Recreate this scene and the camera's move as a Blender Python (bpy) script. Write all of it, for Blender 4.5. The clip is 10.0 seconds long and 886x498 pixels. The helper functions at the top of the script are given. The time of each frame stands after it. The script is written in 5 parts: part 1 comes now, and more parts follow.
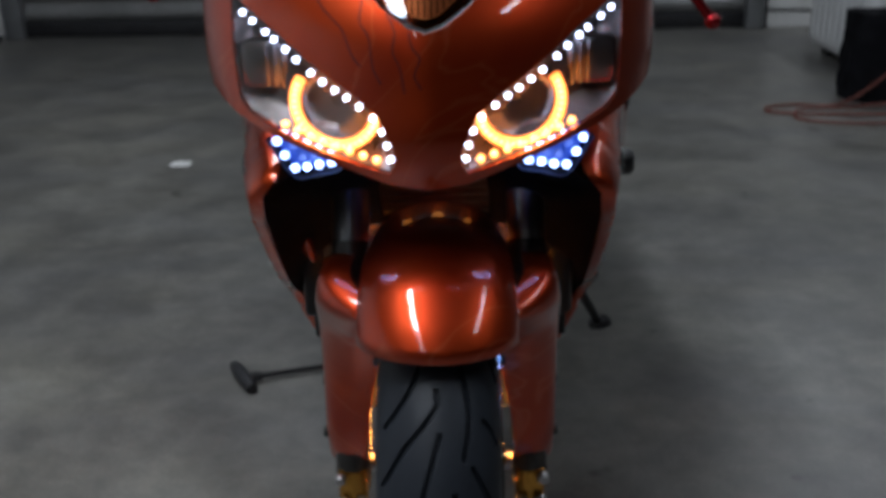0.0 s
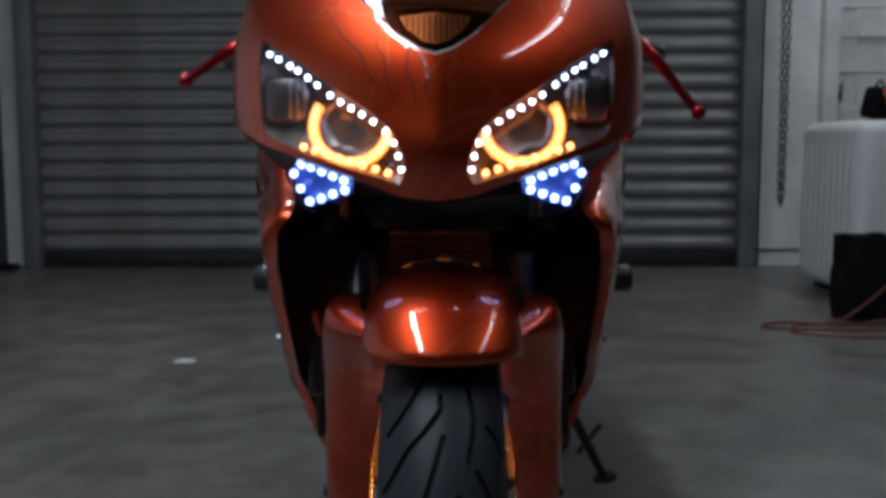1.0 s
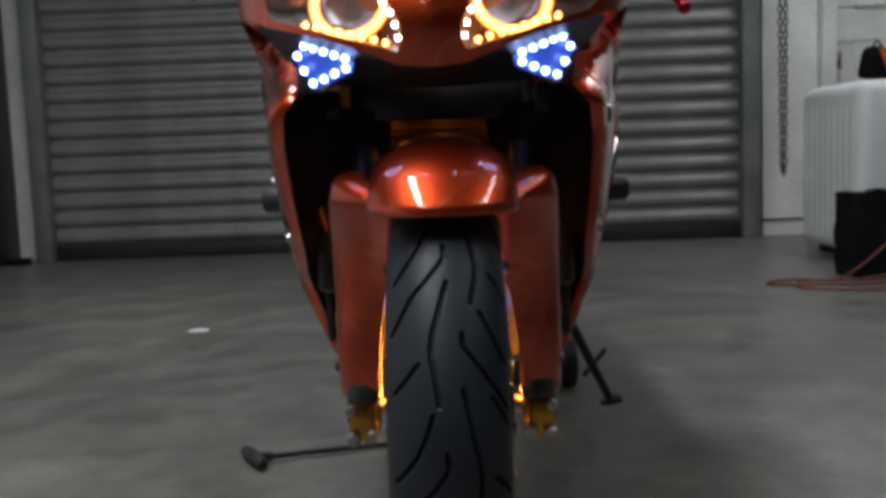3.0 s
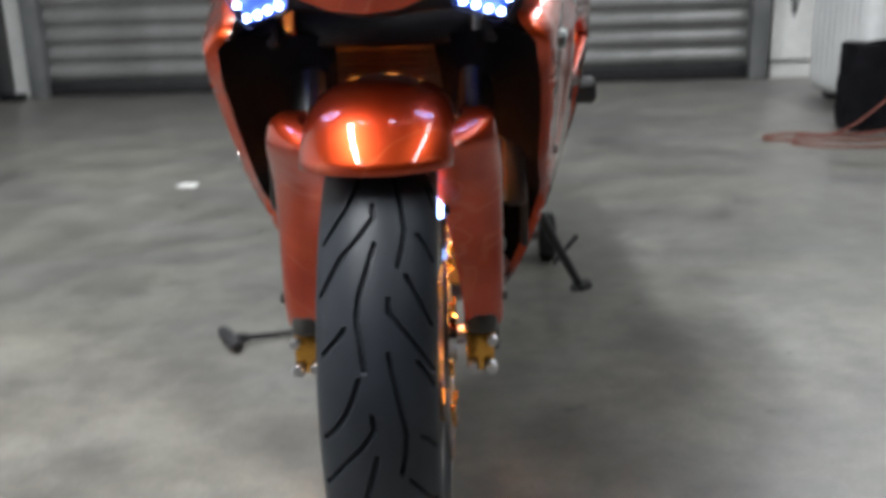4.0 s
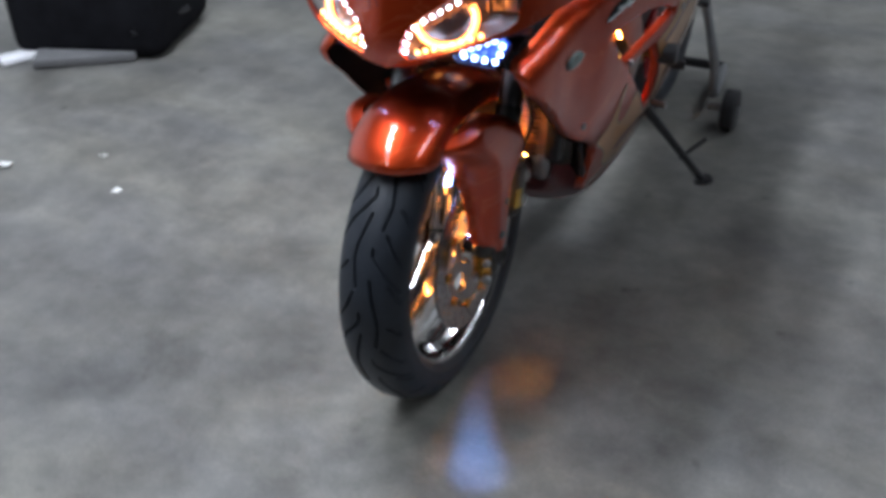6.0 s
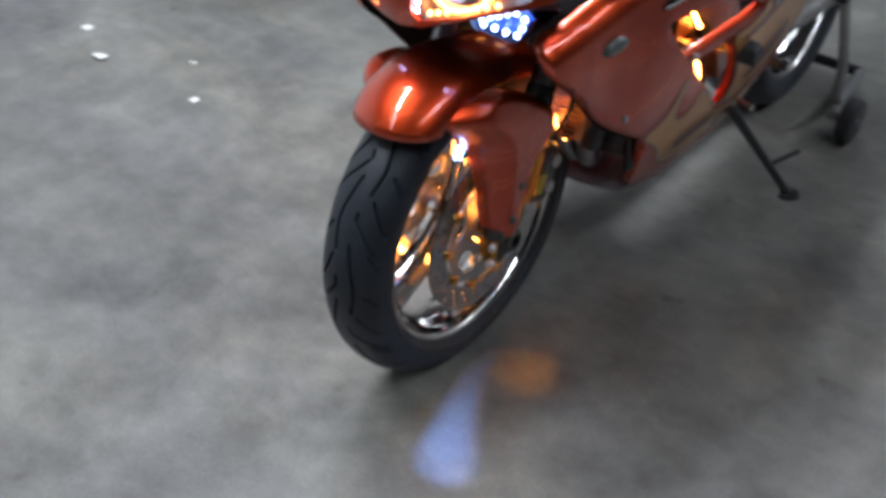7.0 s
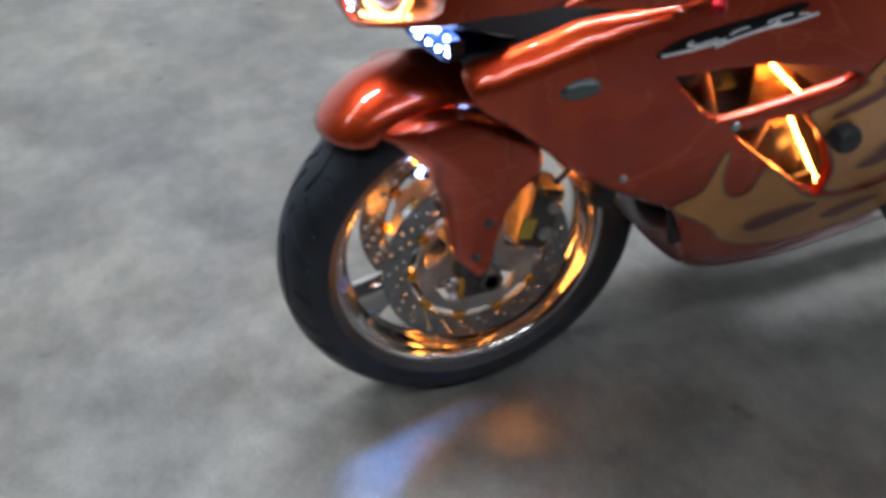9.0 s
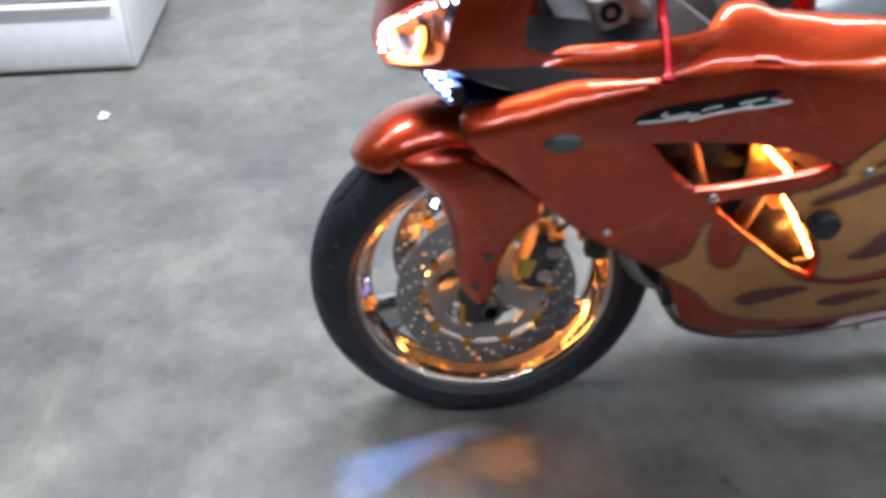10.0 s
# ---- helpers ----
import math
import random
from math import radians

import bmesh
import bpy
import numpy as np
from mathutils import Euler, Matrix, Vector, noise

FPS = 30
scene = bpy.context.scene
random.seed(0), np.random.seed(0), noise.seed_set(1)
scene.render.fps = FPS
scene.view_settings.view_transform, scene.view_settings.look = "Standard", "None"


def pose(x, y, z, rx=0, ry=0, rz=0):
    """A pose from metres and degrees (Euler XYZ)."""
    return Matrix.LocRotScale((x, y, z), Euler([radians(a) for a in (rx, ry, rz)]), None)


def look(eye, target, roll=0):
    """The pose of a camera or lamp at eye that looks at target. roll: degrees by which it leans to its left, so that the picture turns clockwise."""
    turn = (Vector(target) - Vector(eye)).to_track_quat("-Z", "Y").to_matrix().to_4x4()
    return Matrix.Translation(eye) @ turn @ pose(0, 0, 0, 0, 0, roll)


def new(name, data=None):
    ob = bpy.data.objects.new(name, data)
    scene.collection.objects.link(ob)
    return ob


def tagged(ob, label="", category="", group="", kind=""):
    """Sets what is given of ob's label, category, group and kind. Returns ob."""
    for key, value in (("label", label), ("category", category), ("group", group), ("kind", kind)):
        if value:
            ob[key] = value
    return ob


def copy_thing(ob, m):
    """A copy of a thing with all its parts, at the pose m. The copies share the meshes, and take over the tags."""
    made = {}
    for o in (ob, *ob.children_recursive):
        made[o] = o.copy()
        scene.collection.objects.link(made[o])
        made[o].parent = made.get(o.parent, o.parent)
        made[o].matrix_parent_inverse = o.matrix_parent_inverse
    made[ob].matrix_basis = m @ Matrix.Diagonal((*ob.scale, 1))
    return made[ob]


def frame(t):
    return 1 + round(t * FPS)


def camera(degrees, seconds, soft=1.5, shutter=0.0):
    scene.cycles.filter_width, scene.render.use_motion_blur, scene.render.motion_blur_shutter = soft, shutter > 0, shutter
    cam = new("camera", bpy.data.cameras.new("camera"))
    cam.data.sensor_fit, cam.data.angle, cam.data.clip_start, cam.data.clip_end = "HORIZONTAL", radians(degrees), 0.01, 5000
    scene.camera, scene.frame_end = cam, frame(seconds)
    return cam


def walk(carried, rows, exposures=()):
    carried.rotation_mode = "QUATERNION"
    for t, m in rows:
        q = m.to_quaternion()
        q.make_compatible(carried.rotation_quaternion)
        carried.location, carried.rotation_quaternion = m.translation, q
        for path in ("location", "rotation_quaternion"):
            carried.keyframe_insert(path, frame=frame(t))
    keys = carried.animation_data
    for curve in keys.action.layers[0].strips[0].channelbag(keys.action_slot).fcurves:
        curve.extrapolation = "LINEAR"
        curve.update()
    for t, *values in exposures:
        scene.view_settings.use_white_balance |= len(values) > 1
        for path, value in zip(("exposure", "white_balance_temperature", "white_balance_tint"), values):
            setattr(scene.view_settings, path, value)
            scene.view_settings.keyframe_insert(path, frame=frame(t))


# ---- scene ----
from mathutils import geometry

cam = camera(48.93, 10.0, soft=4.2, shutter=0.5)
PATH = [
    (0.0, 0.0138, -1.0076, 0.9839, 0.12, -21.95, 0.85),
    (0.5, -0.0012, -1.0547, 0.8392, 1.02, -13.06, 0.60),
    (1.0, 0.0074, -1.1042, 0.7518, 0.37, -6.04, 0.13),
    (1.5, 0.0031, -1.1323, 0.6767, -0.28, -2.37, 0.69),
    (2.0, -0.0106, -1.1358, 0.6298, -0.26, -1.63, 0.67),
    (2.5, -0.0085, -1.1491, 0.6138, -0.25, -2.65, 0.49),
    (2.7, -0.0037, -1.1601, 0.6113, 0.16, -4.06, 1.06),
    (3.8, 0.0854, -1.1784, 0.6863, 0.47, -12.64, 3.15),
    (4.0, 0.0983, -1.1373, 0.7462, 1.41, -16.46, 1.66),
    (4.5, 0.1437, -1.1822, 0.9498, 3.92, -28.82, 2.44),
    (5.0, 0.2596, -1.2398, 1.1334, 5.38, -31.25, 2.19),
    (5.5, 0.4252, -1.2681, 1.1951, 11.17, -33.31, -0.31),
    (6.0, 0.6882, -1.3567, 1.2725, 25.91, -33.17, 1.31),
    (6.2, 0.7414, -1.3497, 1.2686, 28.19, -33.47, 0.31),
    (7.3, 0.8982, -1.0130, 1.2650, 44.54, -36.53, -1.05),
    (7.5, 0.9641, -0.9484, 1.2630, 48.63, -35.18, 1.04),
    (8.0, 1.1787, -0.7882, 1.2754, 57.72, -36.18, 2.50),
    (8.5, 1.1969, -0.6100, 1.2567, 63.79, -36.68, 2.07),
    (9.0, 1.1840, -0.4176, 1.2469, 70.66, -37.80, 1.81),
    (9.5, 1.2645, -0.3074, 1.2763, 80.61, -35.95, 2.30),
    (10.0, 1.4038, -0.1722, 1.2796, 85.15, -33.47, 0.94),
]
EXPOSURES = [(0.0, -0.47, 5900, 14), (1.0, -0.80, 5850, 14), (1.5, -0.98, 6050, 14), (2.0, -1.18, 6250, 13), (2.5, -0.70, 6250, 13), (2.7, -0.50, 6300, 13), (3.8, 0.95, 6300, 13), (4.5, 1.32, 6350, 13), (5.0, 1.30, 6250, 13), (5.5, 0.86, 5950, 14), (6.0, 0.68, 5750, 15), (8.0, 1.0, 5950, 14), (9.0, 0.98, 5950, 14), (10.0, 1.36, 5850, 14)]
walk(cam, [(t, pose(x, y, z, 90 + pitch, roll, yaw)) for t, x, y, z, yaw, pitch, roll in PATH], EXPOSURES)

# ---- world and lights ----
world = bpy.data.worlds.new("world")
scene.world = world
world.use_nodes = True
world.node_tree.nodes["Background"].inputs[0].default_value = (0.5, 0.55, 0.6, 1)
world.node_tree.nodes["Background"].inputs[1].default_value = 0.02

# The last fitting, near the end wall, is added to brighten wall and chest.
TUBES = [(-1.0, -0.75, 72), (-1.0, 1.70, 34), (2.05, -0.75, 13), (2.05, 1.70, 5), (-1.0, -3.2, 4), (2.4, 4.0, 30)]
CEIL = 3.3


def area(name, m, sx, sy, watts, colour):
    d = bpy.data.lights.new(name, "AREA")
    d.shape, d.size, d.size_y, d.energy, d.color = "RECTANGLE", sx, sy, watts, colour
    ob = new(name, d)
    ob.matrix_world = m
    return ob


def bulb(name, p, watts, colour, radius=0.02):
    d = bpy.data.lights.new(name, "POINT")
    d.energy, d.color, d.shadow_soft_size = watts, colour, radius
    ob = new(name, d)
    ob.location = p
    return ob


def spot(name, eye, target, watts, colour, degrees, radius=0.02, blend=0.4):
    d = bpy.data.lights.new(name, "SPOT")
    d.energy, d.color, d.shadow_soft_size, d.spot_size, d.spot_blend = watts, colour, radius, radians(degrees), blend
    ob = new(name, d)
    ob.matrix_world = look(eye, target)
    return ob


for x, y, watts in TUBES:
    area("tube_light", pose(x, y, CEIL - 0.12), 0.17 if x < 0 else 0.07, 2.3, watts, (0.97, 1.0, 0.985))
AMBER = (1.0, 0.35, 0.045)

# ---- materials ----


def material(name, colour, rough=0.5, metal=0.0, coat=0.0, coat_rough=0.03, vary=0.12, scale=6.0, bump=0.0, bump_scale=60.0, emit=None, strength=0.0, spec=0.5):
    mat = bpy.data.materials.new(name)
    mat.use_nodes = True
    nt = mat.node_tree
    b = nt.nodes["Principled BSDF"]
    b.inputs["Roughness"].default_value = rough
    b.inputs["Metallic"].default_value = metal
    b.inputs["Coat Weight"].default_value = coat
    b.inputs["Coat Roughness"].default_value = coat_rough
    b.inputs["Specular IOR Level"].default_value = spec
    tc = nt.nodes.new("ShaderNodeTexCoord")
    if vary:
        n1 = nt.nodes.new("ShaderNodeTexNoise")
        n1.inputs["Scale"].default_value, n1.inputs["Detail"].default_value = scale, 6
        n2 = nt.nodes.new("ShaderNodeTexNoise")
        n2.inputs["Scale"].default_value, n2.inputs["Detail"].default_value = scale * 9, 3
        mix = nt.nodes.new("ShaderNodeMath")
        mix.operation = "MULTIPLY_ADD"
        mix.inputs[1].default_value = 0.35
        ramp = nt.nodes.new("ShaderNodeValToRGB")
        lo = [max(0.0, c * (1 - vary)) for c in colour]
        hi = [min(1.0, c * (1 + vary)) for c in colour]
        ramp.color_ramp.elements[0].color, ramp.color_ramp.elements[1].color = (*lo, 1), (*hi, 1)
        ramp.color_ramp.elements[0].position, ramp.color_ramp.elements[1].position = 0.5, 0.85
        nt.links.new(tc.outputs["Object"], n1.inputs["Vector"])
        nt.links.new(tc.outputs["Object"], n2.inputs["Vector"])
        nt.links.new(n2.outputs[0], mix.inputs[0])
        nt.links.new(n1.outputs[0], mix.inputs[2])
        nt.links.new(mix.outputs[0], ramp.inputs[0])
        nt.links.new(ramp.outputs[0], b.inputs["Base Color"])
    else:
        b.inputs["Base Color"].default_value = (*colour, 1)
    if bump:
        n3 = nt.nodes.new("ShaderNodeTexNoise")
        n3.inputs["Scale"].default_value, n3.inputs["Detail"].default_value = bump_scale, 5
        bp = nt.nodes.new("ShaderNodeBump")
        bp.inputs["Strength"].default_value, bp.inputs["Distance"].default_value = bump, 0.004
        nt.links.new(tc.outputs["Object"], n3.inputs["Vector"])
        nt.links.new(n3.outputs[0], bp.inputs["Height"])
        nt.links.new(bp.outputs[0], b.inputs["Normal"])
    if emit:
        b.inputs["Emission Color"].default_value, b.inputs["Emission Strength"].default_value = (*emit, 1), strength
    return mat


def concrete():
    mat = bpy.data.materials.new("concrete")
    mat.use_nodes = True
    nt, nodes = mat.node_tree, mat.node_tree.nodes
    b = nodes["Principled BSDF"]
    tc = nodes.new("ShaderNodeTexCoord")

    def tex(scale, detail, rough=0.6, distort=0.0):
        n = nodes.new("ShaderNodeTexNoise")
        n.inputs["Scale"].default_value, n.inputs["Detail"].default_value = scale, detail
        n.inputs["Roughness"].default_value, n.inputs["Distortion"].default_value = rough, distort
        nt.links.new(tc.outputs["Object"], n.inputs["Vector"])
        return n

    big, mid, fine, stain = tex(1.1, 9, 0.6, 0.0), tex(5.0, 10, 0.66, 0.15), tex(150, 3), tex(9, 2, 0.5)
    r1 = nodes.new("ShaderNodeValToRGB")
    e = r1.color_ramp.elements
    e[0].position, e[0].color = 0.32, (0.107, 0.105, 0.098, 1)
    e[1].position, e[1].color = 0.68, (0.184, 0.178, 0.163, 1)
    r2 = nodes.new("ShaderNodeValToRGB")
    e = r2.color_ramp.elements
    e[0].position, e[0].color = 0.34, (0.68, 0.675, 0.67, 1)
    e[1].position, e[1].color = 0.64, (1.27, 1.27, 1.26, 1)
    r3 = nodes.new("ShaderNodeValToRGB")
    e = r3.color_ramp.elements
    e[0].position, e[0].color = 0.235, (0.45, 0.44, 0.42, 1)
    e[1].position, e[1].color = 0.30, (1, 1, 1, 1)
    m1, m2, m3 = (nodes.new("ShaderNodeMix") for _ in range(3))
    for m in (m1, m2, m3):
        m.data_type, m.blend_type = "RGBA", "MULTIPLY"
        m.inputs[0].default_value = 1.0
    r4 = nodes.new("ShaderNodeValToRGB")
    e = r4.color_ramp.elements
    e[0].position, e[0].color = 0.35, (0.88, 0.88, 0.88, 1)
    e[1].position, e[1].color = 0.7, (1.1, 1.1, 1.1, 1)
    for n, r in ((big, r1), (mid, r2), (stain, r3), (fine, r4)):
        nt.links.new(n.outputs[0], r.inputs[0])
    nt.links.new(r1.outputs[0], m1.inputs[6])
    nt.links.new(r2.outputs[0], m1.inputs[7])
    nt.links.new(m1.outputs[2], m2.inputs[6])
    nt.links.new(r3.outputs[0], m2.inputs[7])
    nt.links.new(m2.outputs[2], m3.inputs[6])
    nt.links.new(r4.outputs[0], m3.inputs[7])
    # trowel streaks, scuffs and a warm tint in patches
    last = m3
    for turn, stretch, scale, lo, hi, dark, light in ((0.5, 2.2, 1.5, 0.36, 0.66, (0.90, 0.91, 0.945), (1.10, 1.085, 1.02)), (0.8, 3.5, 1.9, 0.60, 0.72, (1.0, 1.0, 1.0), (1.24, 1.225, 1.175)), (0.2, 1.3, 14.0, 0.36, 0.64, (0.89, 0.89, 0.89), (1.10, 1.10, 1.10))):
        mp = nodes.new("ShaderNodeMapping")
        mp.inputs["Rotation"].default_value, mp.inputs["Scale"].default_value = (0, 0, turn), (1, stretch, 1)
        nt.links.new(tc.outputs["Object"], mp.inputs["Vector"])
        n = tex(scale, 8, 0.62, 0.3)
        nt.links.new(mp.outputs[0], n.inputs["Vector"])
        r = nodes.new("ShaderNodeValToRGB")
        e = r.color_ramp.elements
        e[0].position, e[0].color = lo, (*dark, 1)
        e[1].position, e[1].color = hi, (*light, 1)
        nt.links.new(n.outputs[0], r.inputs[0])
        m = nodes.new("ShaderNodeMix")
        m.data_type, m.blend_type = "RGBA", "MULTIPLY"
        m.inputs[0].default_value = 1.0
        nt.links.new(last.outputs[2], m.inputs[6])
        nt.links.new(r.outputs[0], m.inputs[7])
        last = m
    nt.links.new(last.outputs[2], b.inputs["Base Color"])
    rr = nodes.new("ShaderNodeMapRange")
    rr.inputs[3].default_value, rr.inputs[4].default_value = 0.27, 0.46
    nt.links.new(mid.outputs[0], rr.inputs[0])
    nt.links.new(rr.outputs[0], b.inputs["Roughness"])
    bp = nodes.new("ShaderNodeBump")
    bp.inputs["Strength"].default_value, bp.inputs["Distance"].default_value = 0.25, 0.003
    nt.links.new(mid.outputs[0], bp.inputs["Height"])
    nt.links.new(bp.outputs[0], b.inputs["Normal"])
    return mat


def candy():
    """Candy orange-red over a metal flake base, with faint ghost streaks."""
    mat = material("candy_paint", (0.40, 0.045, 0.012), 0.32, 0.93, 1.0, 0.03, 0.0)
    nt, nodes = mat.node_tree, mat.node_tree.nodes
    b = nodes["Principled BSDF"]
    tc = nodes["Texture Coordinate"]
    b.inputs["Coat IOR"].default_value = 1.58
    flake = nodes.new("ShaderNodeTexNoise")
    flake.inputs["Scale"].default_value, flake.inputs["Detail"].default_value = 900, 2
    ghost = nodes.new("ShaderNodeTexNoise")
    ghost.inputs["Scale"].default_value, ghost.inputs["Detail"].default_value, ghost.inputs["Distortion"].default_value = 4.5, 3, 1.6
    r = nodes.new("ShaderNodeValToRGB")
    e = r.color_ramp.elements
    e[0].position, e[0].color = 0.30, (0.43, 0.034, 0.007, 1)
    e[1].position, e[1].color = 0.72, (0.63, 0.074, 0.011, 1)
    mid = r.color_ramp.elements.new(0.495)
    mid.color = (0.52, 0.051, 0.009, 1)
    line = r.color_ramp.elements.new(0.505)
    line.color = (0.60, 0.095, 0.030, 1)
    line2 = r.color_ramp.elements.new(0.515)
    line2.color = (0.53, 0.053, 0.009, 1)
    nt.links.new(tc.outputs["Object"], flake.inputs["Vector"])
    nt.links.new(tc.outputs["Object"], ghost.inputs["Vector"])
    nt.links.new(ghost.outputs[0], r.inputs[0])
    nt.links.new(r.outputs[0], b.inputs["Base Color"])
    mr = nodes.new("ShaderNodeMapRange")
    mr.inputs[3].default_value, mr.inputs[4].default_value = 0.30, 0.45
    nt.links.new(flake.outputs[0], mr.inputs[0])
    nt.links.new(mr.outputs[0], b.inputs["Roughness"])
    return mat


def clear_glass(name, tint=(1, 1, 1), rough=0.02):
    """Thin pane: clear, with a Fresnel gloss."""
    mat = bpy.data.materials.new(name)
    mat.use_nodes = True
    nt, nodes = mat.node_tree, mat.node_tree.nodes
    nodes.remove(nodes["Principled BSDF"])
    tr, gl, mx, fr = (nodes.new("ShaderNode" + k) for k in ("BsdfTransparent", "BsdfGlossy", "MixShader", "Fresnel"))
    tr.inputs[0].default_value, gl.inputs["Roughness"].default_value = (*tint, 1), rough
    fr.inputs[0].default_value = 1.45
    nt.links.new(fr.outputs[0], mx.inputs[0])
    nt.links.new(tr.outputs[0], mx.inputs[1])
    nt.links.new(gl.outputs[0], mx.inputs[2])
    nt.links.new(mx.outputs[0], nodes["Material Output"].inputs[0])
    return mat


CONCRETE, CANDY = concrete(), candy()
FLAME = material("flame_paint", (0.56, 0.24, 0.058), 0.34, 0.35, 1.0, 0.03, 0.18, 9)
FLAME_EDGE = material("flame_outline", (0.20, 0.13, 0.06), 0.35, 0.2, 1.0, 0.03, 0.1, 12)
MAROON = material("maroon_paint", (0.17, 0.020, 0.016), 0.35, 0.45, 1.0, 0.03, 0.2, 8)
RUBBER = material("tyre_rubber", (0.014, 0.0175, 0.024), 0.5, 0, 0, 0, 0.25, 14, 0.06, 200, spec=0.45)
CHROME = material("chrome", (0.56, 0.55, 0.545), 0.06, 1.0, vary=0.06, scale=20)
STEEL = material("brushed_steel", (0.46, 0.46, 0.47), 0.30, 1.0, vary=0.15, scale=30, bump=0.05, bump_scale=300)
DISCMAT = material("disc_steel", (0.33, 0.33, 0.34), 0.26, 1.0, vary=0.15, scale=30)
GREYVINYL = material("grey_vinyl", (0.11, 0.12, 0.13), 0.38, vary=0.2, scale=12, bump=0.1, bump_scale=200)
GOLD = material("gold_anodised", (0.72, 0.36, 0.07), 0.24, 1.0, vary=0.12, scale=25)
REDANO = material("red_anodised", (0.42, 0.012, 0.018), 0.25, 0.85, 0.4, vary=0.1, scale=25)
BLACK = material("black_plastic", (0.018, 0.018, 0.020), 0.42, 0, 0, 0, 0.3, 20, 0.08, 400)
GLOSSBLACK = material("gloss_black", (0.012, 0.012, 0.014), 0.12, 0, 0.6, vary=0.2, scale=12)
DARKMETAL = material("dark_engine_metal", (0.10, 0.095, 0.09), 0.40, 0.9, vary=0.3, scale=20, bump=0.15, bump_scale=120)
ALLOY = material("cast_alloy", (0.42, 0.41, 0.40), 0.42, 0.9, vary=0.2, scale=18, bump=0.1, bump_scale=160)
BAYGOLD = material("gold_plate", (0.34, 0.18, 0.06), 0.28, 0.8, vary=0.45, scale=26, bump=1.0, bump_scale=48)
COPPER = material("radiator_core", (0.36, 0.22, 0.14), 0.45, 0.7, vary=0.2, scale=40)
YELLOWTAG = material("yellow_tag", (0.40, 0.27, 0.03), 0.5, vary=0.1, scale=40)
WHITEPLASTIC = material("white_plastic", (0.82, 0.83, 0.83), 0.38, vary=0.07, scale=3, bump=0.03, bump_scale=30)
WHITEWALL = material("white_painted_block", (0.76, 0.76, 0.74), 0.7, vary=0.12, scale=2.2, bump=0.2, bump_scale=45)
GREYPAINT = material("grey_steel_paint", (0.20, 0.205, 0.21), 0.5, 0.2, vary=0.15, scale=6, bump=0.05, bump_scale=80)
SHUTTER = material("galvanised_slat", (0.22, 0.22, 0.216), 0.45, 0.35, vary=0.16, scale=4, bump=0.05, bump_scale=60)
DARKWALL = material("dark_painted_block", (0.13, 0.13, 0.13), 0.75, vary=0.15, scale=2.2, bump=0.2, bump_scale=45)
CEILING = material("dark_roof_sheet", (0.09, 0.09, 0.092), 0.8, vary=0.1, scale=2)
FABRIC = material("black_fabric", (0.008, 0.008, 0.010), 0.9, vary=0.3, scale=15, bump=0.4, bump_scale=90, spec=0.12)
CORD = material("orange_cord", (0.20, 0.052, 0.034), 0.5, vary=0.1, scale=30)
BLUEPLASTIC = material("blue_plastic", (0.012, 0.035, 0.22), 0.35, vary=0.12, scale=10)
CARD = material("cardboard", (0.30, 0.22, 0.14), 0.8, vary=0.15, scale=12)
PAPER = material("paper", (0.78, 0.78, 0.76), 0.7, vary=0.05, scale=30)
ORANGEPLASTIC = material("orange_plastic", (0.65, 0.13, 0.02), 0.4, vary=0.1, scale=20)
SEATMAT = material("seat_vinyl", (0.03, 0.032, 0.036), 0.5, vary=0.25, scale=20, bump=0.2, bump_scale=220)
GREENLENS = material("smoked_lens", (0.065, 0.08, 0.075), 0.08, 0.0, 1.0, vary=0.1, scale=30)
WHITEINK = material("white_ink", (0.88, 0.88, 0.89), 0.35, 0, 0.8, vary=0.04, scale=30)
BLACKINK = material("black_ink", (0.004, 0.004, 0.005), 0.5, 0, 0.0, vary=0.1, scale=30, spec=0.2)
REFLECTOR = material("lamp_reflector", (0.26, 0.24, 0.235), 0.30, 1.0, vary=0.1, scale=20)
HOUSING = material("lamp_housing", (0.17, 0.155, 0.145), 0.30, 0.75, vary=0.35, scale=28, bump=0.2, bump_scale=110)
LED_WHITE = material("led_white", (0.9, 0.9, 0.95), 0.3, vary=0, emit=(0.66, 0.76, 1.0), strength=13)
LED_ICE = material("led_ice_blue", (0.8, 0.85, 1.0), 0.3, vary=0, emit=(0.36, 0.52, 1.0), strength=11)
LED_TAPE = material("led_tape_white", (0.8, 0.85, 1.0), 0.3, vary=0, emit=(0.28, 0.48, 1.0), strength=9)
LED_AMBER = material("led_amber", (1, 0.6, 0.2), 0.3, vary=0, emit=(1.0, 0.31, 0.040), strength=50)
HALO = material("halo_amber", (1, 0.6, 0.2), 0.3, vary=0, emit=(1.0, 0.24, 0.03), strength=4.5)
HALO_BEAD = material("halo_bead", (1, 0.7, 0.4), 0.3, vary=0, emit=(1.0, 0.36, 0.07), strength=10)
# Self-lit panel colour that stands in for the blue haze round the diodes.
ICE_HAZE = material("ice_haze", (0.05, 0.08, 0.22), 0.3, vary=0, emit=(0.03, 0.10, 1.0), strength=0.25)
TUBE_GLOW = material("tube_glow", (0.9, 0.9, 0.9), 0.4, vary=0, emit=(0.93, 1.0, 0.97), strength=6)
RED_GLOW = material("red_pilot", (0.6, 0.02, 0.02), 0.4, vary=0, emit=(1.0, 0.04, 0.02), strength=2.5)
LENS, SCREEN = clear_glass("lamp_lens"), clear_glass("tinted_screen", (0.50, 0.15, 0.05))

# ---- mesh helpers ----


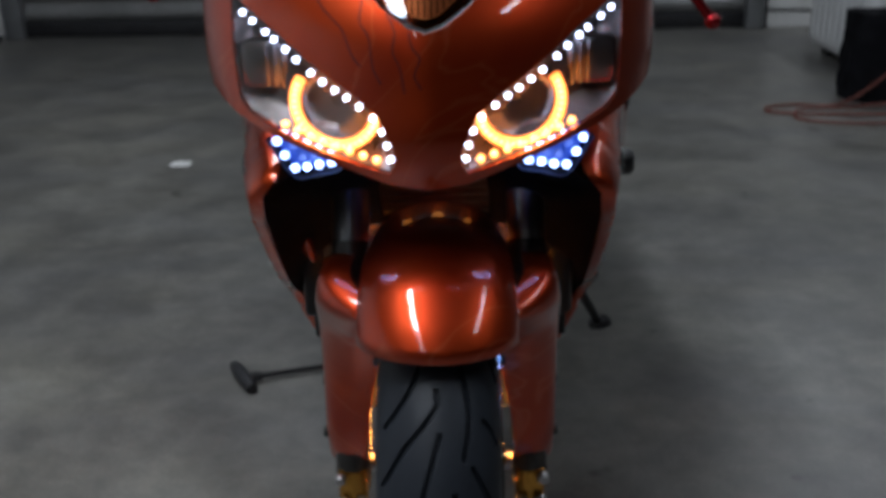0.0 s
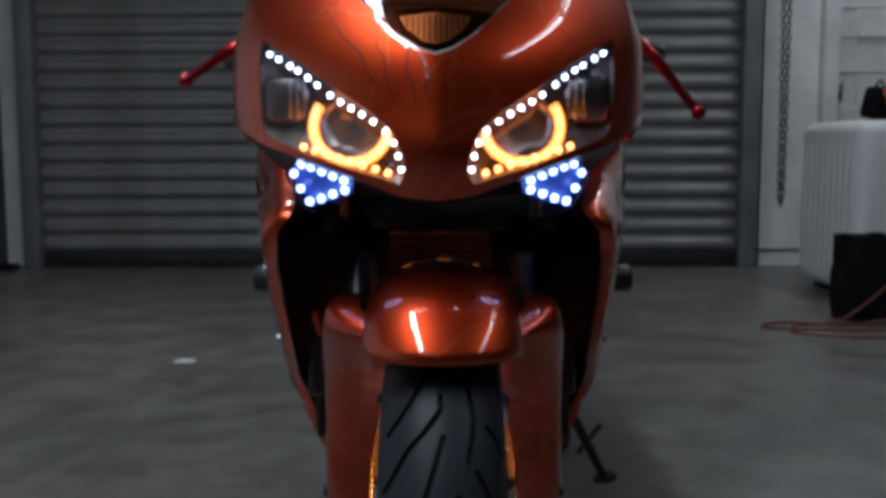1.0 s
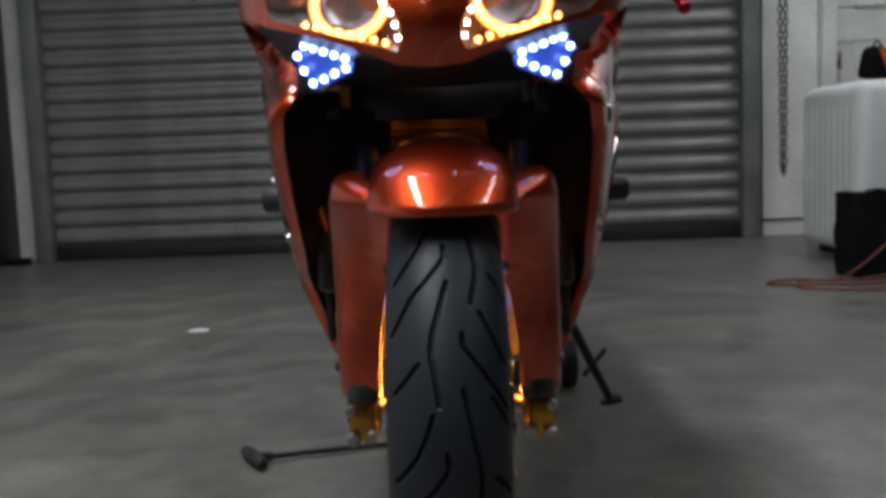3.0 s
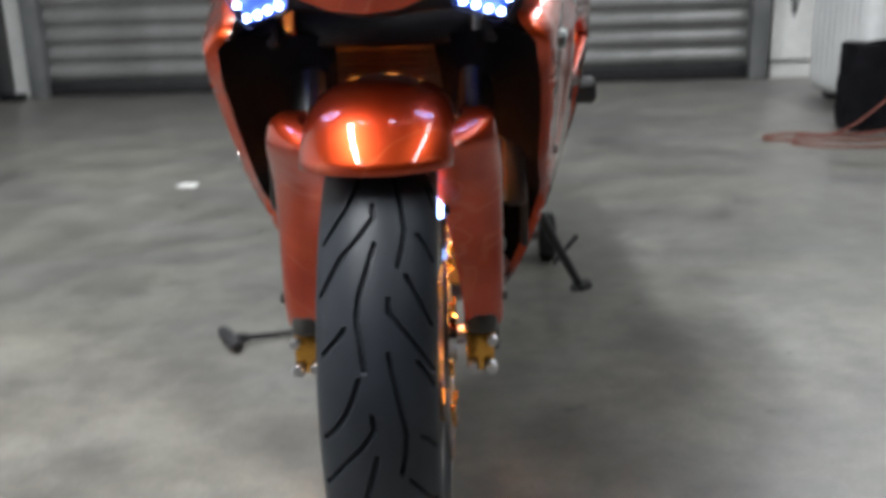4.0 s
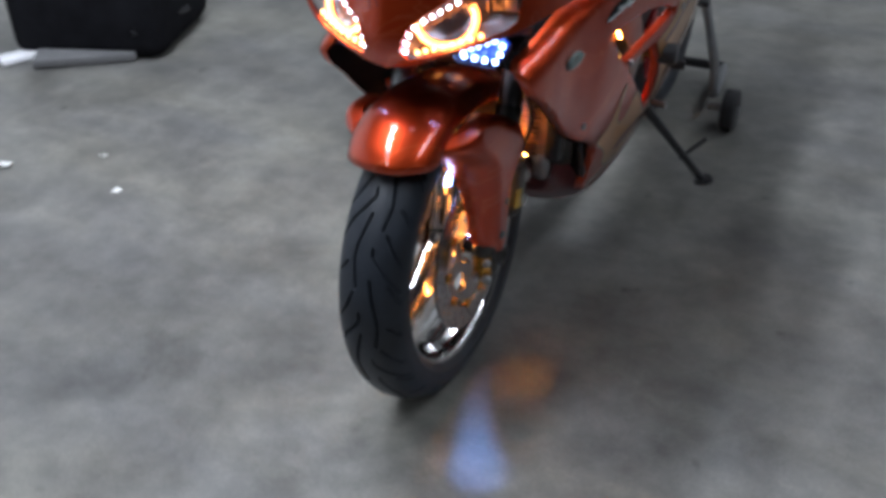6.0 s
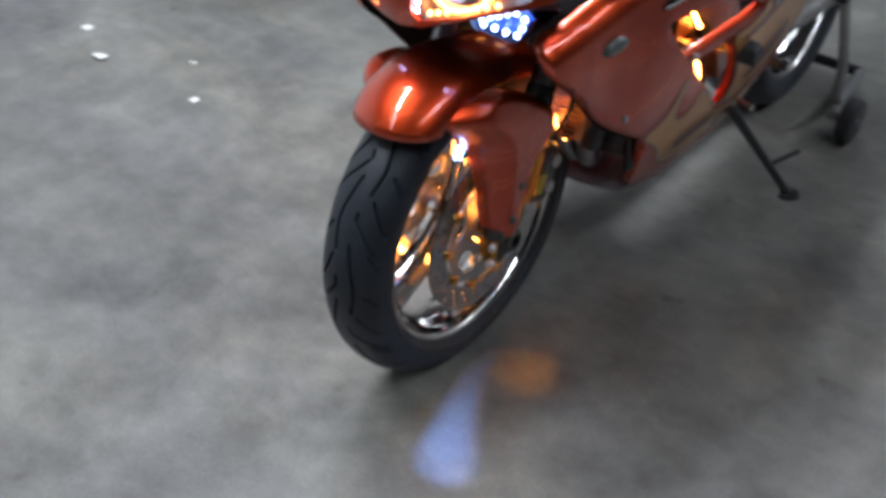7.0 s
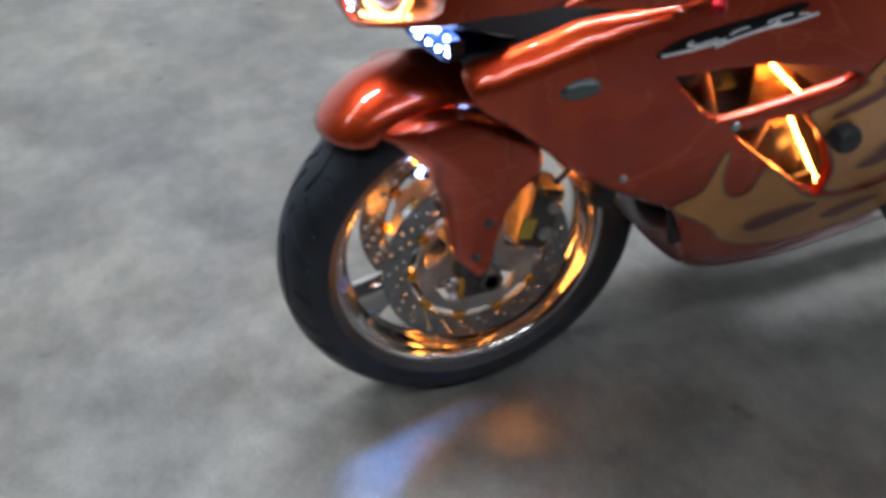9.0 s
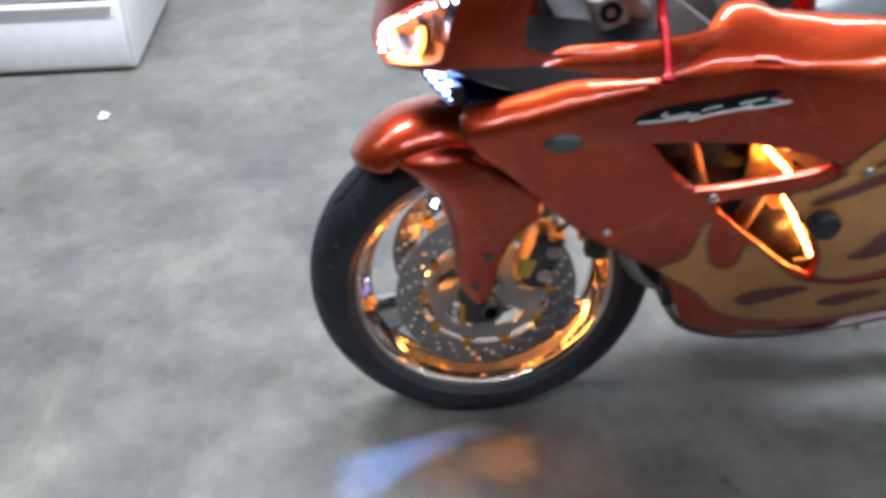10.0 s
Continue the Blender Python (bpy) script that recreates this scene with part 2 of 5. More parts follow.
def lean(bm):
    """The body leans a touch to its right on the stand."""
    for v in bm.verts:
        v.co.x -= 0.0070 * max(0.0, v.co.z)


def part(name, bm, mat, parent=None, label="", smooth=True, leans=False, recalc=True):
    if leans:
        lean(bm)
    if recalc:
        bmesh.ops.recalc_face_normals(bm, faces=bm.faces)
    me = bpy.data.meshes.new(name)
    bm.to_mesh(me)
    bm.free()
    if smooth:
        for p in me.polygons:
            p.use_smooth = True
        me.set_sharp_from_angle(angle=radians(42))
    me.materials.append(mat)
    ob = new(name, me)
    if parent is not None:
        ob.parent = parent
    if label:
        ob["label"] = label
    return ob


def empty(name, p=(0, 0, 0)):
    ob = new(name)
    ob.location = p
    ob.empty_display_size = 0.05
    return ob


def box(bm, c, s, bevel=0.0, rot=None, seg=2):
    r = bmesh.ops.create_cube(bm, size=1.0)
    vs = r["verts"]
    bmesh.ops.scale(bm, vec=s, verts=vs)
    if bevel:
        es = list({e for v in vs for e in v.link_edges})
        out = bmesh.ops.bevel(bm, geom=es, offset=bevel, segments=seg, profile=0.5, affect="EDGES")
        vs = list({v for f in out["faces"] for v in f.verts} | {v for v in vs if v.is_valid})
    if rot is not None:
        bmesh.ops.rotate(bm, cent=(0, 0, 0), matrix=rot, verts=vs)
    bmesh.ops.translate(bm, vec=c, verts=vs)
    return vs


def solid(c, s, bevel=0.0, rot=None, seg=2):
    bm = bmesh.new()
    box(bm, c, s, bevel, rot, seg)
    return bm


def tube(bm, pts, r, n=10, cap=True):
    """A round bar along a line of points; r is one radius or one for each point."""
    pts = [Vector(p) for p in pts]
    rs = r if isinstance(r, (list, tuple)) else [r] * len(pts)
    rings, up = [], None
    for i, p in enumerate(pts):
        d = (pts[min(i + 1, len(pts) - 1)] - pts[max(i - 1, 0)]).normalized()
        if up is None:
            up = d.orthogonal().normalized()
        up = (up - d * up.dot(d)).normalized()
        side = d.cross(up)
        rings.append([bm.verts.new(p + rs[i] * (math.cos(a) * up + math.sin(a) * side)) for a in (2 * math.pi * k / n for k in range(n))])
    for a, b in zip(rings, rings[1:]):
        for k in range(n):
            bm.faces.new((a[k], a[(k + 1) % n], b[(k + 1) % n], b[k]))
    if cap:
        bm.faces.new(rings[0][::-1])
        bm.faces.new(rings[-1])
    return bm


def bar(pts, r, n=12):
    return tube(bmesh.new(), pts, r, n)


def curve(pts, per=8, closed=False):
    """A smooth line through control points (Catmull-Rom)."""
    P = [Vector(p) for p in pts]
    n, out = len(P), []
    for i in range(n if closed else n - 1):
        if closed:
            a, b, c, d = P[i - 1], P[i], P[(i + 1) % n], P[(i + 2) % n]
        else:
            a, b, c, d = P[max(i - 1, 0)], P[i], P[i + 1], P[min(i + 2, n - 1)]
        for k in range(per):
            t = k / per
            out.append(0.5 * (2 * b + (c - a) * t + (2 * a - 5 * b + 4 * c - d) * t * t + (3 * b - a - 3 * c + d) * t ** 3))
    if not closed:
        out.append(P[-1])
    return out


def lathe(bm, profile, n, cy, cz, close=False):
    """Turn a profile of (x, radius) round the wheel axis, which lies along x."""
    rings = []
    for k in range(n):
        a = 2 * math.pi * k / n
        rings.append([bm.verts.new((x, cy + r * math.cos(a), cz + r * math.sin(a))) for x, r in profile])
    m = len(profile)
    for k in range(n):
        p, q = rings[k], rings[(k + 1) % n]
        for j in range(m if close else m - 1):
            bm.faces.new((p[j], p[(j + 1) % m], q[(j + 1) % m], q[j]))
    return bm


def inside(p, poly):
    x, y, c = p[0], p[1], False
    j = len(poly) - 1
    for i in range(len(poly)):
        xi, yi, xj, yj = poly[i][0], poly[i][1], poly[j][0], poly[j][1]
        if (yi > y) != (yj > y) and x < (xj - xi) * (y - yi) / (yj - yi) + xi:
            c = not c
        j = i
    return c


def edge_distance(p, loops):
    best = 9.0
    for poly in loops:
        for i in range(len(poly)):
            ax, ay = poly[i - 1][0], poly[i - 1][1]
            bx, by = poly[i][0] - ax, poly[i][1] - ay
            L = bx * bx + by * by
            t = 0 if L == 0 else min(1, max(0, ((p[0] - ax) * bx + (p[1] - ay) * by) / L))
            best = min(best, math.hypot(p[0] - ax - t * bx, p[1] - ay - t * by))
    return best


def resample(poly, step):
    out = []
    for i in range(len(poly)):
        a, b = Vector(poly[i - 1]), Vector(poly[i])
        k = max(1, int((b - a).length / step))
        out += [tuple(a.lerp(b, j / k)) for j in range(k)]
    return out


def panel(outline, surface, holes=(), step=0.012, roll=0.0, drop=0.0, skirt=0.0, thick=(0, 0, 0)):
    """A curved panel: the outline (a loop in the plane u, v) and its holes are meshed and laid on surface(u, v, inset).
    roll: width over which the edge turns in, drop: how far; skirt: depth of the turned-in rim along 'thick'."""
    loops = [resample(list(outline), step)] + [resample(list(h), step) for h in holes]
    vs, es = [], []
    for lp in loops:
        s = len(vs)
        vs += [Vector(p) for p in lp]
        es += [(s + i, s + (i + 1) % len(lp)) for i in range(len(lp))]
    us, ws = [p[0] for p in loops[0]], [p[1] for p in loops[0]]
    jit = random.Random(7)
    u = min(us)
    while u < max(us):
        w = min(ws)
        while w < max(ws):
            q = (u + step * 0.2 * (jit.random() - 0.5), w + step * 0.2 * (jit.random() - 0.5))
            if inside(q, loops[0]) and not any(inside(q, h) for h in loops[1:]) and edge_distance(q, loops) > step * 0.45:
                vs.append(Vector(q))
            w += step
        u += step
    if roll:
        extra = []
        for lp in loops:
            for i in range(len(lp)):
                a, b, c = Vector(lp[i - 1]), Vector(lp[i]), Vector(lp[(i + 1) % len(lp)])
                n = Vector((-(c - a).y, (c - a).x))
                if n.length < 1e-9:
                    continue
                n.normalize()
                for s in (1, -1):
                    q = b + s * n * roll * 0.35
                    if inside(q, loops[0]) and not any(inside(q, h) for h in loops[1:]) and edge_distance(q, loops) > roll * 0.3:
                        extra.append(q)
        vs += extra
    from_cdt = geometry.delaunay_2d_cdt(vs, es, [], 0, 1e-6)
    ov, of = from_cdt[0], from_cdt[2]
    bm = bmesh.new()
    made = []
    for p in ov:
        d = edge_distance(p, loops) if roll else 1.0
        t = max(0.0, 1 - d / roll) if roll else 0.0
        made.append(bm.verts.new(surface(p[0], p[1], drop * (1 - math.sqrt(max(0.0, 1 - t * t))))))
    for f in of:
        c = [sum(ov[i][k] for i in f) / 3 for k in (0, 1)]
        if inside(c, loops[0]) and not any(inside(c, h) for h in loops[1:]):
            try:
                bm.faces.new([made[i] for i in f])
            except ValueError:
                pass
    for v in [v for v in bm.verts if not v.link_faces]:
        bm.verts.remove(v)
    if skirt:
        rim = [e for e in bm.edges if e.is_boundary]
        out = bmesh.ops.extrude_edge_only(bm, edges=rim)
        moved = [g for g in out["geom"] if isinstance(g, bmesh.types.BMVert)]
        bmesh.ops.translate(bm, vec=Vector(thick) * skirt, verts=moved)
    return bm


def mirror(bm):
    """Flip a mesh to the other side of the machine."""
    for v in bm.verts:
        v.co.x = -v.co.x
    bmesh.ops.reverse_faces(bm, faces=bm.faces)
    return bm


def lerp_table(v, xs, ys):
    """Smooth table: cubic between the knots."""
    if v <= xs[0]:
        return ys[0]
    if v >= xs[-1]:
        return ys[-1]
    i = max(k for k in range(len(xs) - 1) if xs[k] <= v)
    t = (v - xs[i]) / (xs[i + 1] - xs[i])

    def slope(k):
        if k == 0 or k == len(xs) - 1:
            j = min(k, len(xs) - 2)
            return (ys[j + 1] - ys[j]) / (xs[j + 1] - xs[j])
        return (ys[k + 1] - ys[k - 1]) / (xs[k + 1] - xs[k - 1])

    h = xs[i + 1] - xs[i]
    a, b = slope(i) * h, slope(i + 1) * h
    return ys[i] * (2 * t ** 3 - 3 * t * t + 1) + a * (t ** 3 - 2 * t * t + t) + ys[i + 1] * (3 * t * t - 2 * t ** 3) + b * (t ** 3 - t * t)


DOMES = {}


def diodes(pts, r, mat, parent, leans=True):
    """Little domes of light, each a piece of its own on one shared mesh."""
    key = (r, mat.name)
    if key not in DOMES:
        bm = bmesh.new()
        bmesh.ops.create_icosphere(bm, subdivisions=2, radius=r)
        me = bpy.data.meshes.new("diode")
        bm.to_mesh(me)
        bm.free()
        for p in me.polygons:
            p.use_smooth = True
        me.materials.append(mat)
        DOMES[key] = me
    for p in pts:
        p = Vector(p)
        ob = new("diode", DOMES[key])
        ob.location = (p.x - (0.0070 * p.z if leans else 0), p.y, p.z)
        ob.parent = parent


def bolt(p, axis, r, h, mat, parent, name="bolt", leans=False):
    a = Vector(axis).normalized()
    p = Vector(p)
    bm = tube(bmesh.new(), [p, p + a * h * 0.7, p + a * h], [r, r, r * 0.75], 10)
    tube(bm, [p + a * h * 0.6, p + a * (h + 0.0004)], r * 0.42, 6)
    return part(name, bm, mat, parent, leans=leans)

# ---- the hall ----


def structure(name, bm, mat, label, category, smooth=False):
    return tagged(part(name, bm, mat, smooth=smooth), label, category, kind="structure")


X0, X1, Y0, Y1 = -3.4, 7.0, -15.0, 4.98
structure("floor", solid((1.8, -4.95, -0.06), (10.8, 20.5, 0.12)), CONCRETE, "stained grey concrete floor with scuffs", "floor")
# Roof, east and south walls are unseen; kept dark to dim the paint's reflections.
structure("ceiling", solid((1.8, -4.95, CEIL + 0.06), (10.8, 20.5, 0.12)), CEILING, "unseen roof of the hall, kept dark for dim reflections", "ceiling")
structure("wall_west", solid((X0 - 0.08, -4.95, 1.65), (0.16, 20.5, 3.296)), WHITEWALL, "white painted block side wall", "wall")
structure("wall_east", solid((X1 + 0.08, -4.95, 1.65), (0.16, 20.5, 3.296)), DARKWALL, "unseen side wall, kept dark grey for dim reflections", "wall")
structure("wall_south", solid((1.8, Y0 - 0.08, 1.65), (10.38, 0.16, 3.296)), DARKWALL, "unseen end wall, kept dark grey for dim reflections", "wall")
bm = bmesh.new()
box(bm, (-3.02, Y1 + 0.12, 1.65), (0.76, 0.16, 3.296))
box(bm, (2.10, Y1 + 0.06, 1.65), (0.34, 0.20, 3.296), 0.004)
box(bm, (2.32, Y1 + 0.02, 1.65), (0.095, 0.26, 3.296), 0.012)
box(bm, (4.69, Y1 + 0.24, 1.65), (4.62, 0.16, 3.296))
structure("wall_north", bm, WHITEWALL, "white painted block wall beside the roller door", "wall")
bm = solid((2.05, Y1 - 0.045, 0.105), (0.27, 0.012, 0.012), 0.002)
structure("trim", bm, BLACK, "thin dark joint line along the wall's foot", "trim")

# Roller shutter of corrugated slats between two guide rails.
shutter = tagged(empty("roller_shutter", (0, Y1, 0)), "closed grey corrugated steel roller shutter", "roller door", kind="structure")
XL, XR, PITCH = -2.52, 1.79, 0.111


def slat_mesh():
    prof = [(0.0, 0.0), (0.004, 0.010), (0.020, 0.020), (0.028, 0.034), (0.028, 0.060), (0.022, 0.074), (0.006, 0.086), (0.0, 0.094), (0.0, 0.111)]
    bm = bmesh.new()
    a = [bm.verts.new((XL - 0.03, -d, z)) for d, z in prof]
    b = [bm.verts.new((XR + 0.03, -d, z)) for d, z in prof]
    for i in range(len(prof) - 1):
        bm.faces.new((a[i], b[i], b[i + 1], a[i + 1]))
    back = [bm.verts.new((XL - 0.03, 0.006, 0)), bm.verts.new((XR + 0.03, 0.006, 0)), bm.verts.new((XR + 0.03, 0.006, 0.111)), bm.verts.new((XL - 0.03, 0.006, 0.111))]
    bm.faces.new(back)
    return bm


first = part("slat", slat_mesh(), SHUTTER, shutter)
first.location = (0, 0, 0.09)
for k in range(1, 29):
    ob = new("slat", first.data)
    ob.parent, ob.location = shutter, (0.002 * math.sin(k * 2.3), 0.0015 * math.sin(k * 1.7), 0.09 + k * PITCH)
part("bottom_bar", solid((0.5 * (XL + XR), -0.015, 0.045), (XR - XL + 0.04, 0.05, 0.085), 0.006), BLACK, shutter, "black rubber-edged bottom bar")
for x, n in ((XL - 0.06, "guide_rail"), (XR + 0.055, "guide_rail")):
    bm = bmesh.new()
    box(bm, (x, -0.05, 1.65), (0.105, 0.12, 3.296), 0.006)
    part(n, bm, GREYPAINT, shutter, "grey painted steel guide rail")
part("sticker", solid((XL - 0.058, -0.112, 1.72), (0.075, 0.002, 0.12)), PAPER, shutter, "small white and red sticker")
part("sticker_band", solid((XL - 0.078, -0.114, 1.72), (0.012, 0.002, 0.11)), REDANO, shutter)
part("edge_strip", solid((XR + 0.118, -0.02, 1.65), (0.016, 0.05, 3.296), 0.003), BLACK, shutter)

# Hand chain of the shutter.
chain = tagged(empty("hand_chain", (2.02, Y1 - 0.16, 0)), "hanging steel hand chain of the roller shutter", "chain")


LINKS = []
for turned in (0, 1):
    loop = []
    for i in range(10):
        a = 2 * math.pi * i / 10
        c, s = 0.013 * math.cos(a), 0.026 * math.sin(a)
        loop.append((c, 0, s) if turned else (0, c, s))
    ob = part("link", tube(bmesh.new(), loop + [loop[0], loop[1]], 0.0048, 5, False), DARKMETAL, chain)
    LINKS.append(ob.data)
    ob.location = (0, 0, 0.405 + 0.02 * turned)


def chain_strand(x0, x1, zlo, zhi):
    z, k = zlo, 0
    while z < zhi:
        t = (z - zlo) / (zhi - zlo)
        x = x0 + (x1 - x0) * t
        ob = new("link", LINKS[k % 2])
        ob.parent, ob.location = chain, (x, 0, z)
        z += 0.038
        k += 1


chain_strand(-0.012, -0.034, 0.43, 3.1)
chain_strand(0.008, 0.020, 0.43, 3.1)
bm = bar([(0, -0.02, 3.12), (0, 0.10, 3.12)], 0.03)
part("chain_wheel", bm, DARKMETAL, chain)

# Light fittings.
fixture = None
for x, y, watts in TUBES:
    if fixture is None:
        fixture = tagged(empty("ceiling_light", (x, y, CEIL)), "long white fluorescent batten light under the ceiling", "ceiling light", "ceiling lights")
        part("housing", solid((0, 0, -0.035), (0.30, 2.44, 0.07), 0.01), WHITEPLASTIC, fixture)
        part("tube", bar([(0.06, -1.18, -0.088), (0.06, 1.18, -0.088)], 0.014, 10), TUBE_GLOW, fixture)
        part("tube", bar([(-0.06, -1.18, -0.088), (-0.06, 1.18, -0.088)], 0.014, 10), TUBE_GLOW, fixture)
    else:
        copy_thing(fixture, pose(x, y, CEIL))

# ---- surfaces of the motorcycle's shell ----


def side_width(y, z):
    a = lerp_table(y, [-0.1, -0.03, 0.03, 0.1, 0.2, 0.37, 0.5, 0.8, 1.1], [0.175, 0.197, 0.207, 0.217, 0.240, 0.256, 0.267, 0.255, 0.205])
    b = lerp_table(z, [0.15, 0.2, 0.28, 0.35, 0.4, 0.5, 0.57, 0.65, 0.72, 0.8, 0.9], [0.3, 0.45, 0.62, 0.74, 0.81, 0.92, 0.965, 1, 1, 0.95, 0.8])
    return a * b


def flare(u):
    """The fairing bows out towards its middle."""
    return lerp_table(u, [0.16, 0.30, 0.42, 0.52, 0.75], [0.0, 0.012, 0.024, 0.030, 0.030])


def side(u, v, inset=0.0):
    crease = 0.6750 + 0.296 * u + 0.28 * u * u + max(0.0, u - 0.18) ** 2 * 4.0
    inset += 0.95 * max(0.0, v - crease)
    out = flare(u)
    return Vector((side_width(u, v) + out - inset, u - 0.54 * out, v + 0.64 * out))


def nose_line(z):
    return lerp_table(z, [0.60, 0.66, 0.70, 0.738, 0.78, 0.85, 0.92, 0.97, 1.05], [-0.115, -0.135, -0.155, -0.171, -0.165, -0.146, -0.095, -0.048, 0.035])


BEND = [(0.0, 0.0)]
for _k in range(1, 500):
    _u = _k * 0.0015
    if _u < 0.19:
        _phi = math.atan(0.15 + 1.5 * _u + 17.0 * _u * _u)
    else:
        _phi = radians(46.3) + radians(42.7) * min(1.0, (_u - 0.19) / 0.125)
    # below u = 0.19 the parameter is x itself
    step_x = 0.0015 if _u < 0.19 else 0.0015 * math.cos(_phi)
    step_y = 0.0015 * math.tan(_phi) if _u < 0.19 else 0.0015 * math.sin(_phi)
    BEND.append((BEND[-1][0] + step_x, BEND[-1][1] + step_y))


def cowl(u, z, inset=0.0):
    """The nose cowl: u runs from the ridge across the face and back along the flank."""
    s = 1 if u >= 0 else -1
    q = min(abs(u) / 0.0015, len(BEND) - 1.001)
    i = int(q)
    x, y = (BEND[i][k] + (BEND[i + 1][k] - BEND[i][k]) * (q - i) for k in (0, 1))
    narrow = lerp_table(z, [0.60, 0.70, 0.75, 0.79, 0.83, 0.87, 0.93, 1.0, 1.06], [0.75, 0.86, 0.955, 1.005, 1.015, 1.01, 0.935, 0.78, 0.6])
    flank = min(1.0, max(0.0, (abs(u) - 0.15) / 0.2))
    n = 1 + (narrow - 1) * flank * (1 - min(1.0, max(0.0, (abs(u) - 0.34) / 0.10)))
    base = nose_line(z)
    # further back the flank no longer follows the nose's rake
    base = base * (1 - 0.55 * min(1.0, max(0.0, (abs(u) - 0.2) / 0.15))) - 0.085 * min(1.0, max(0.0, (abs(u) - 0.2) / 0.15)) if abs(u) > 0.2 else base
    return Vector((s * (x * n - inset * 0.7 * flank), base + y + inset * (1 - 0.6 * flank), z))


def ribbon(pts, width, closed, surface, inset):
    """A painted line of even width along a loop."""
    bm = bmesh.new()
    n, pairs = len(pts), []
    for i, p in enumerate(pts):
        a, c = Vector(pts[i - 1] if closed or i else pts[0]), Vector(pts[(i + 1) % n] if closed or i < n - 1 else pts[-1])
        d = c - a
        nrm = Vector((-d.y, d.x)).normalized() * width / 2 if d.length > 1e-9 else Vector((0, 0))
        q = Vector(p)
        pairs.append((bm.verts.new(surface(*(q + nrm), inset)), bm.verts.new(surface(*(q - nrm), inset))))
    for i in range(n if closed else n - 1):
        a, b = pairs[i], pairs[(i + 1) % n]
        bm.faces.new((a[0], b[0], b[1], a[1]))
    return bm


def mirrored(pts):
    return [(-x, z) for x, z in pts]


# ---- the motorcycle ----
bike = tagged(empty("motorcycle"), "orange-red sport motorcycle with flames and coloured lights, standing upright", "motorcycle")
AXZ = 0.30

# Front wheel.
# Tread grooves as lines of (across in mm, degrees round the axle), repeated nine times.
GROOVES = [
    [(-1.5, 133.7), (0, 136.3), (-13, 140), (-32, 144), (-45, 148.2), (-52, 150.5)],
    [(-14, 127), (-20, 130.5), (-28, 133.8), (-40, 137.2), (-50, 139.5)],
    [(1.5, 141.8), (-4, 145.8), (-13, 151.8), (-15.5, 156), (-12, 159.8), (-7.8, 165.2)],
    [(15, 122.3), (20, 127.5), (27, 134.2), (30, 138), (29, 141), (24.3, 146)],
    [(42, 124), (50, 126.5), (56, 129.5)],
    [(43, 138.8), (50, 140.4), (56, 143)],
    [(32, 147.6), (45, 152.5), (55, 156.8)],
    [(15.2, 152.2), (16, 154.7), (31, 158.4), (48, 163), (56, 166)],
    [(-27, 157.5), (-38, 160), (-50, 162.5)],
]


def groove_depth(th, xs, crown):
    """How deep the tread is cut at the angle th, for each place in xs."""
    period = radians(40)
    depth = np.zeros_like(xs)
    for line in GROOVES:
        pts = [(x / 1000, radians(a)) for x, a in line]
        for (xa, ta), (xb, tb) in zip(pts, pts[1:]):
            s = ((th - ta + period / 2) % period - period / 2) * crown
            sb = (tb - ta) * crown
            if s < -0.004 or s > sb + 0.004:
                continue
            vx = xb - xa
            t = np.clip(((xs - xa) * vx + s * sb) / (vx * vx + sb * sb), 0, 1)
            d = np.hypot(xs - xa - t * vx, s - t * sb)
            depth = np.maximum(depth, 0.0060 * np.clip((0.0024 - d) / 0.0009, 0, 1))
    return depth


def tyre(half, crown, shoulder_r, bead_r, bead_x, cy, cz, n, m, grooves=True):
    """A tyre round the x axis with real grooves cut into the tread."""
    a = np.linspace(-1.38, 1.38, m + 1)
    tx = half * np.sin(a) / math.sin(1.38)
    tr = crown - (crown - shoulder_r) * (1 - np.cos(a)) / (1 - math.cos(1.38))
    wall = [(half * 1.02, shoulder_r - 0.010), (half * 1.0, shoulder_r - 0.022), (half * 0.94, bead_r + 0.012), (bead_x + 0.003, bead_r + 0.002), (bead_x - 0.008, bead_r - 0.004)]
    bm = bmesh.new()
    rings = []
    for k in range(n):
        th = 2 * math.pi * k / n
        r = tr - groove_depth(th, tx, crown) if grooves else tr
        prof = [(-x, q) for x, q in wall[::-1]] + list(zip(tx.tolist(), r.tolist())) + wall
        rings.append([bm.verts.new((x, cy + q * math.cos(th), cz + q * math.sin(th))) for x, q in prof])
    for k in range(n):
        p, q = rings[k], rings[(k + 1) % n]
        for i in range(len(p) - 1):
            bm.faces.new((p[i], p[i + 1], q[i + 1], q[i]))
    return bm


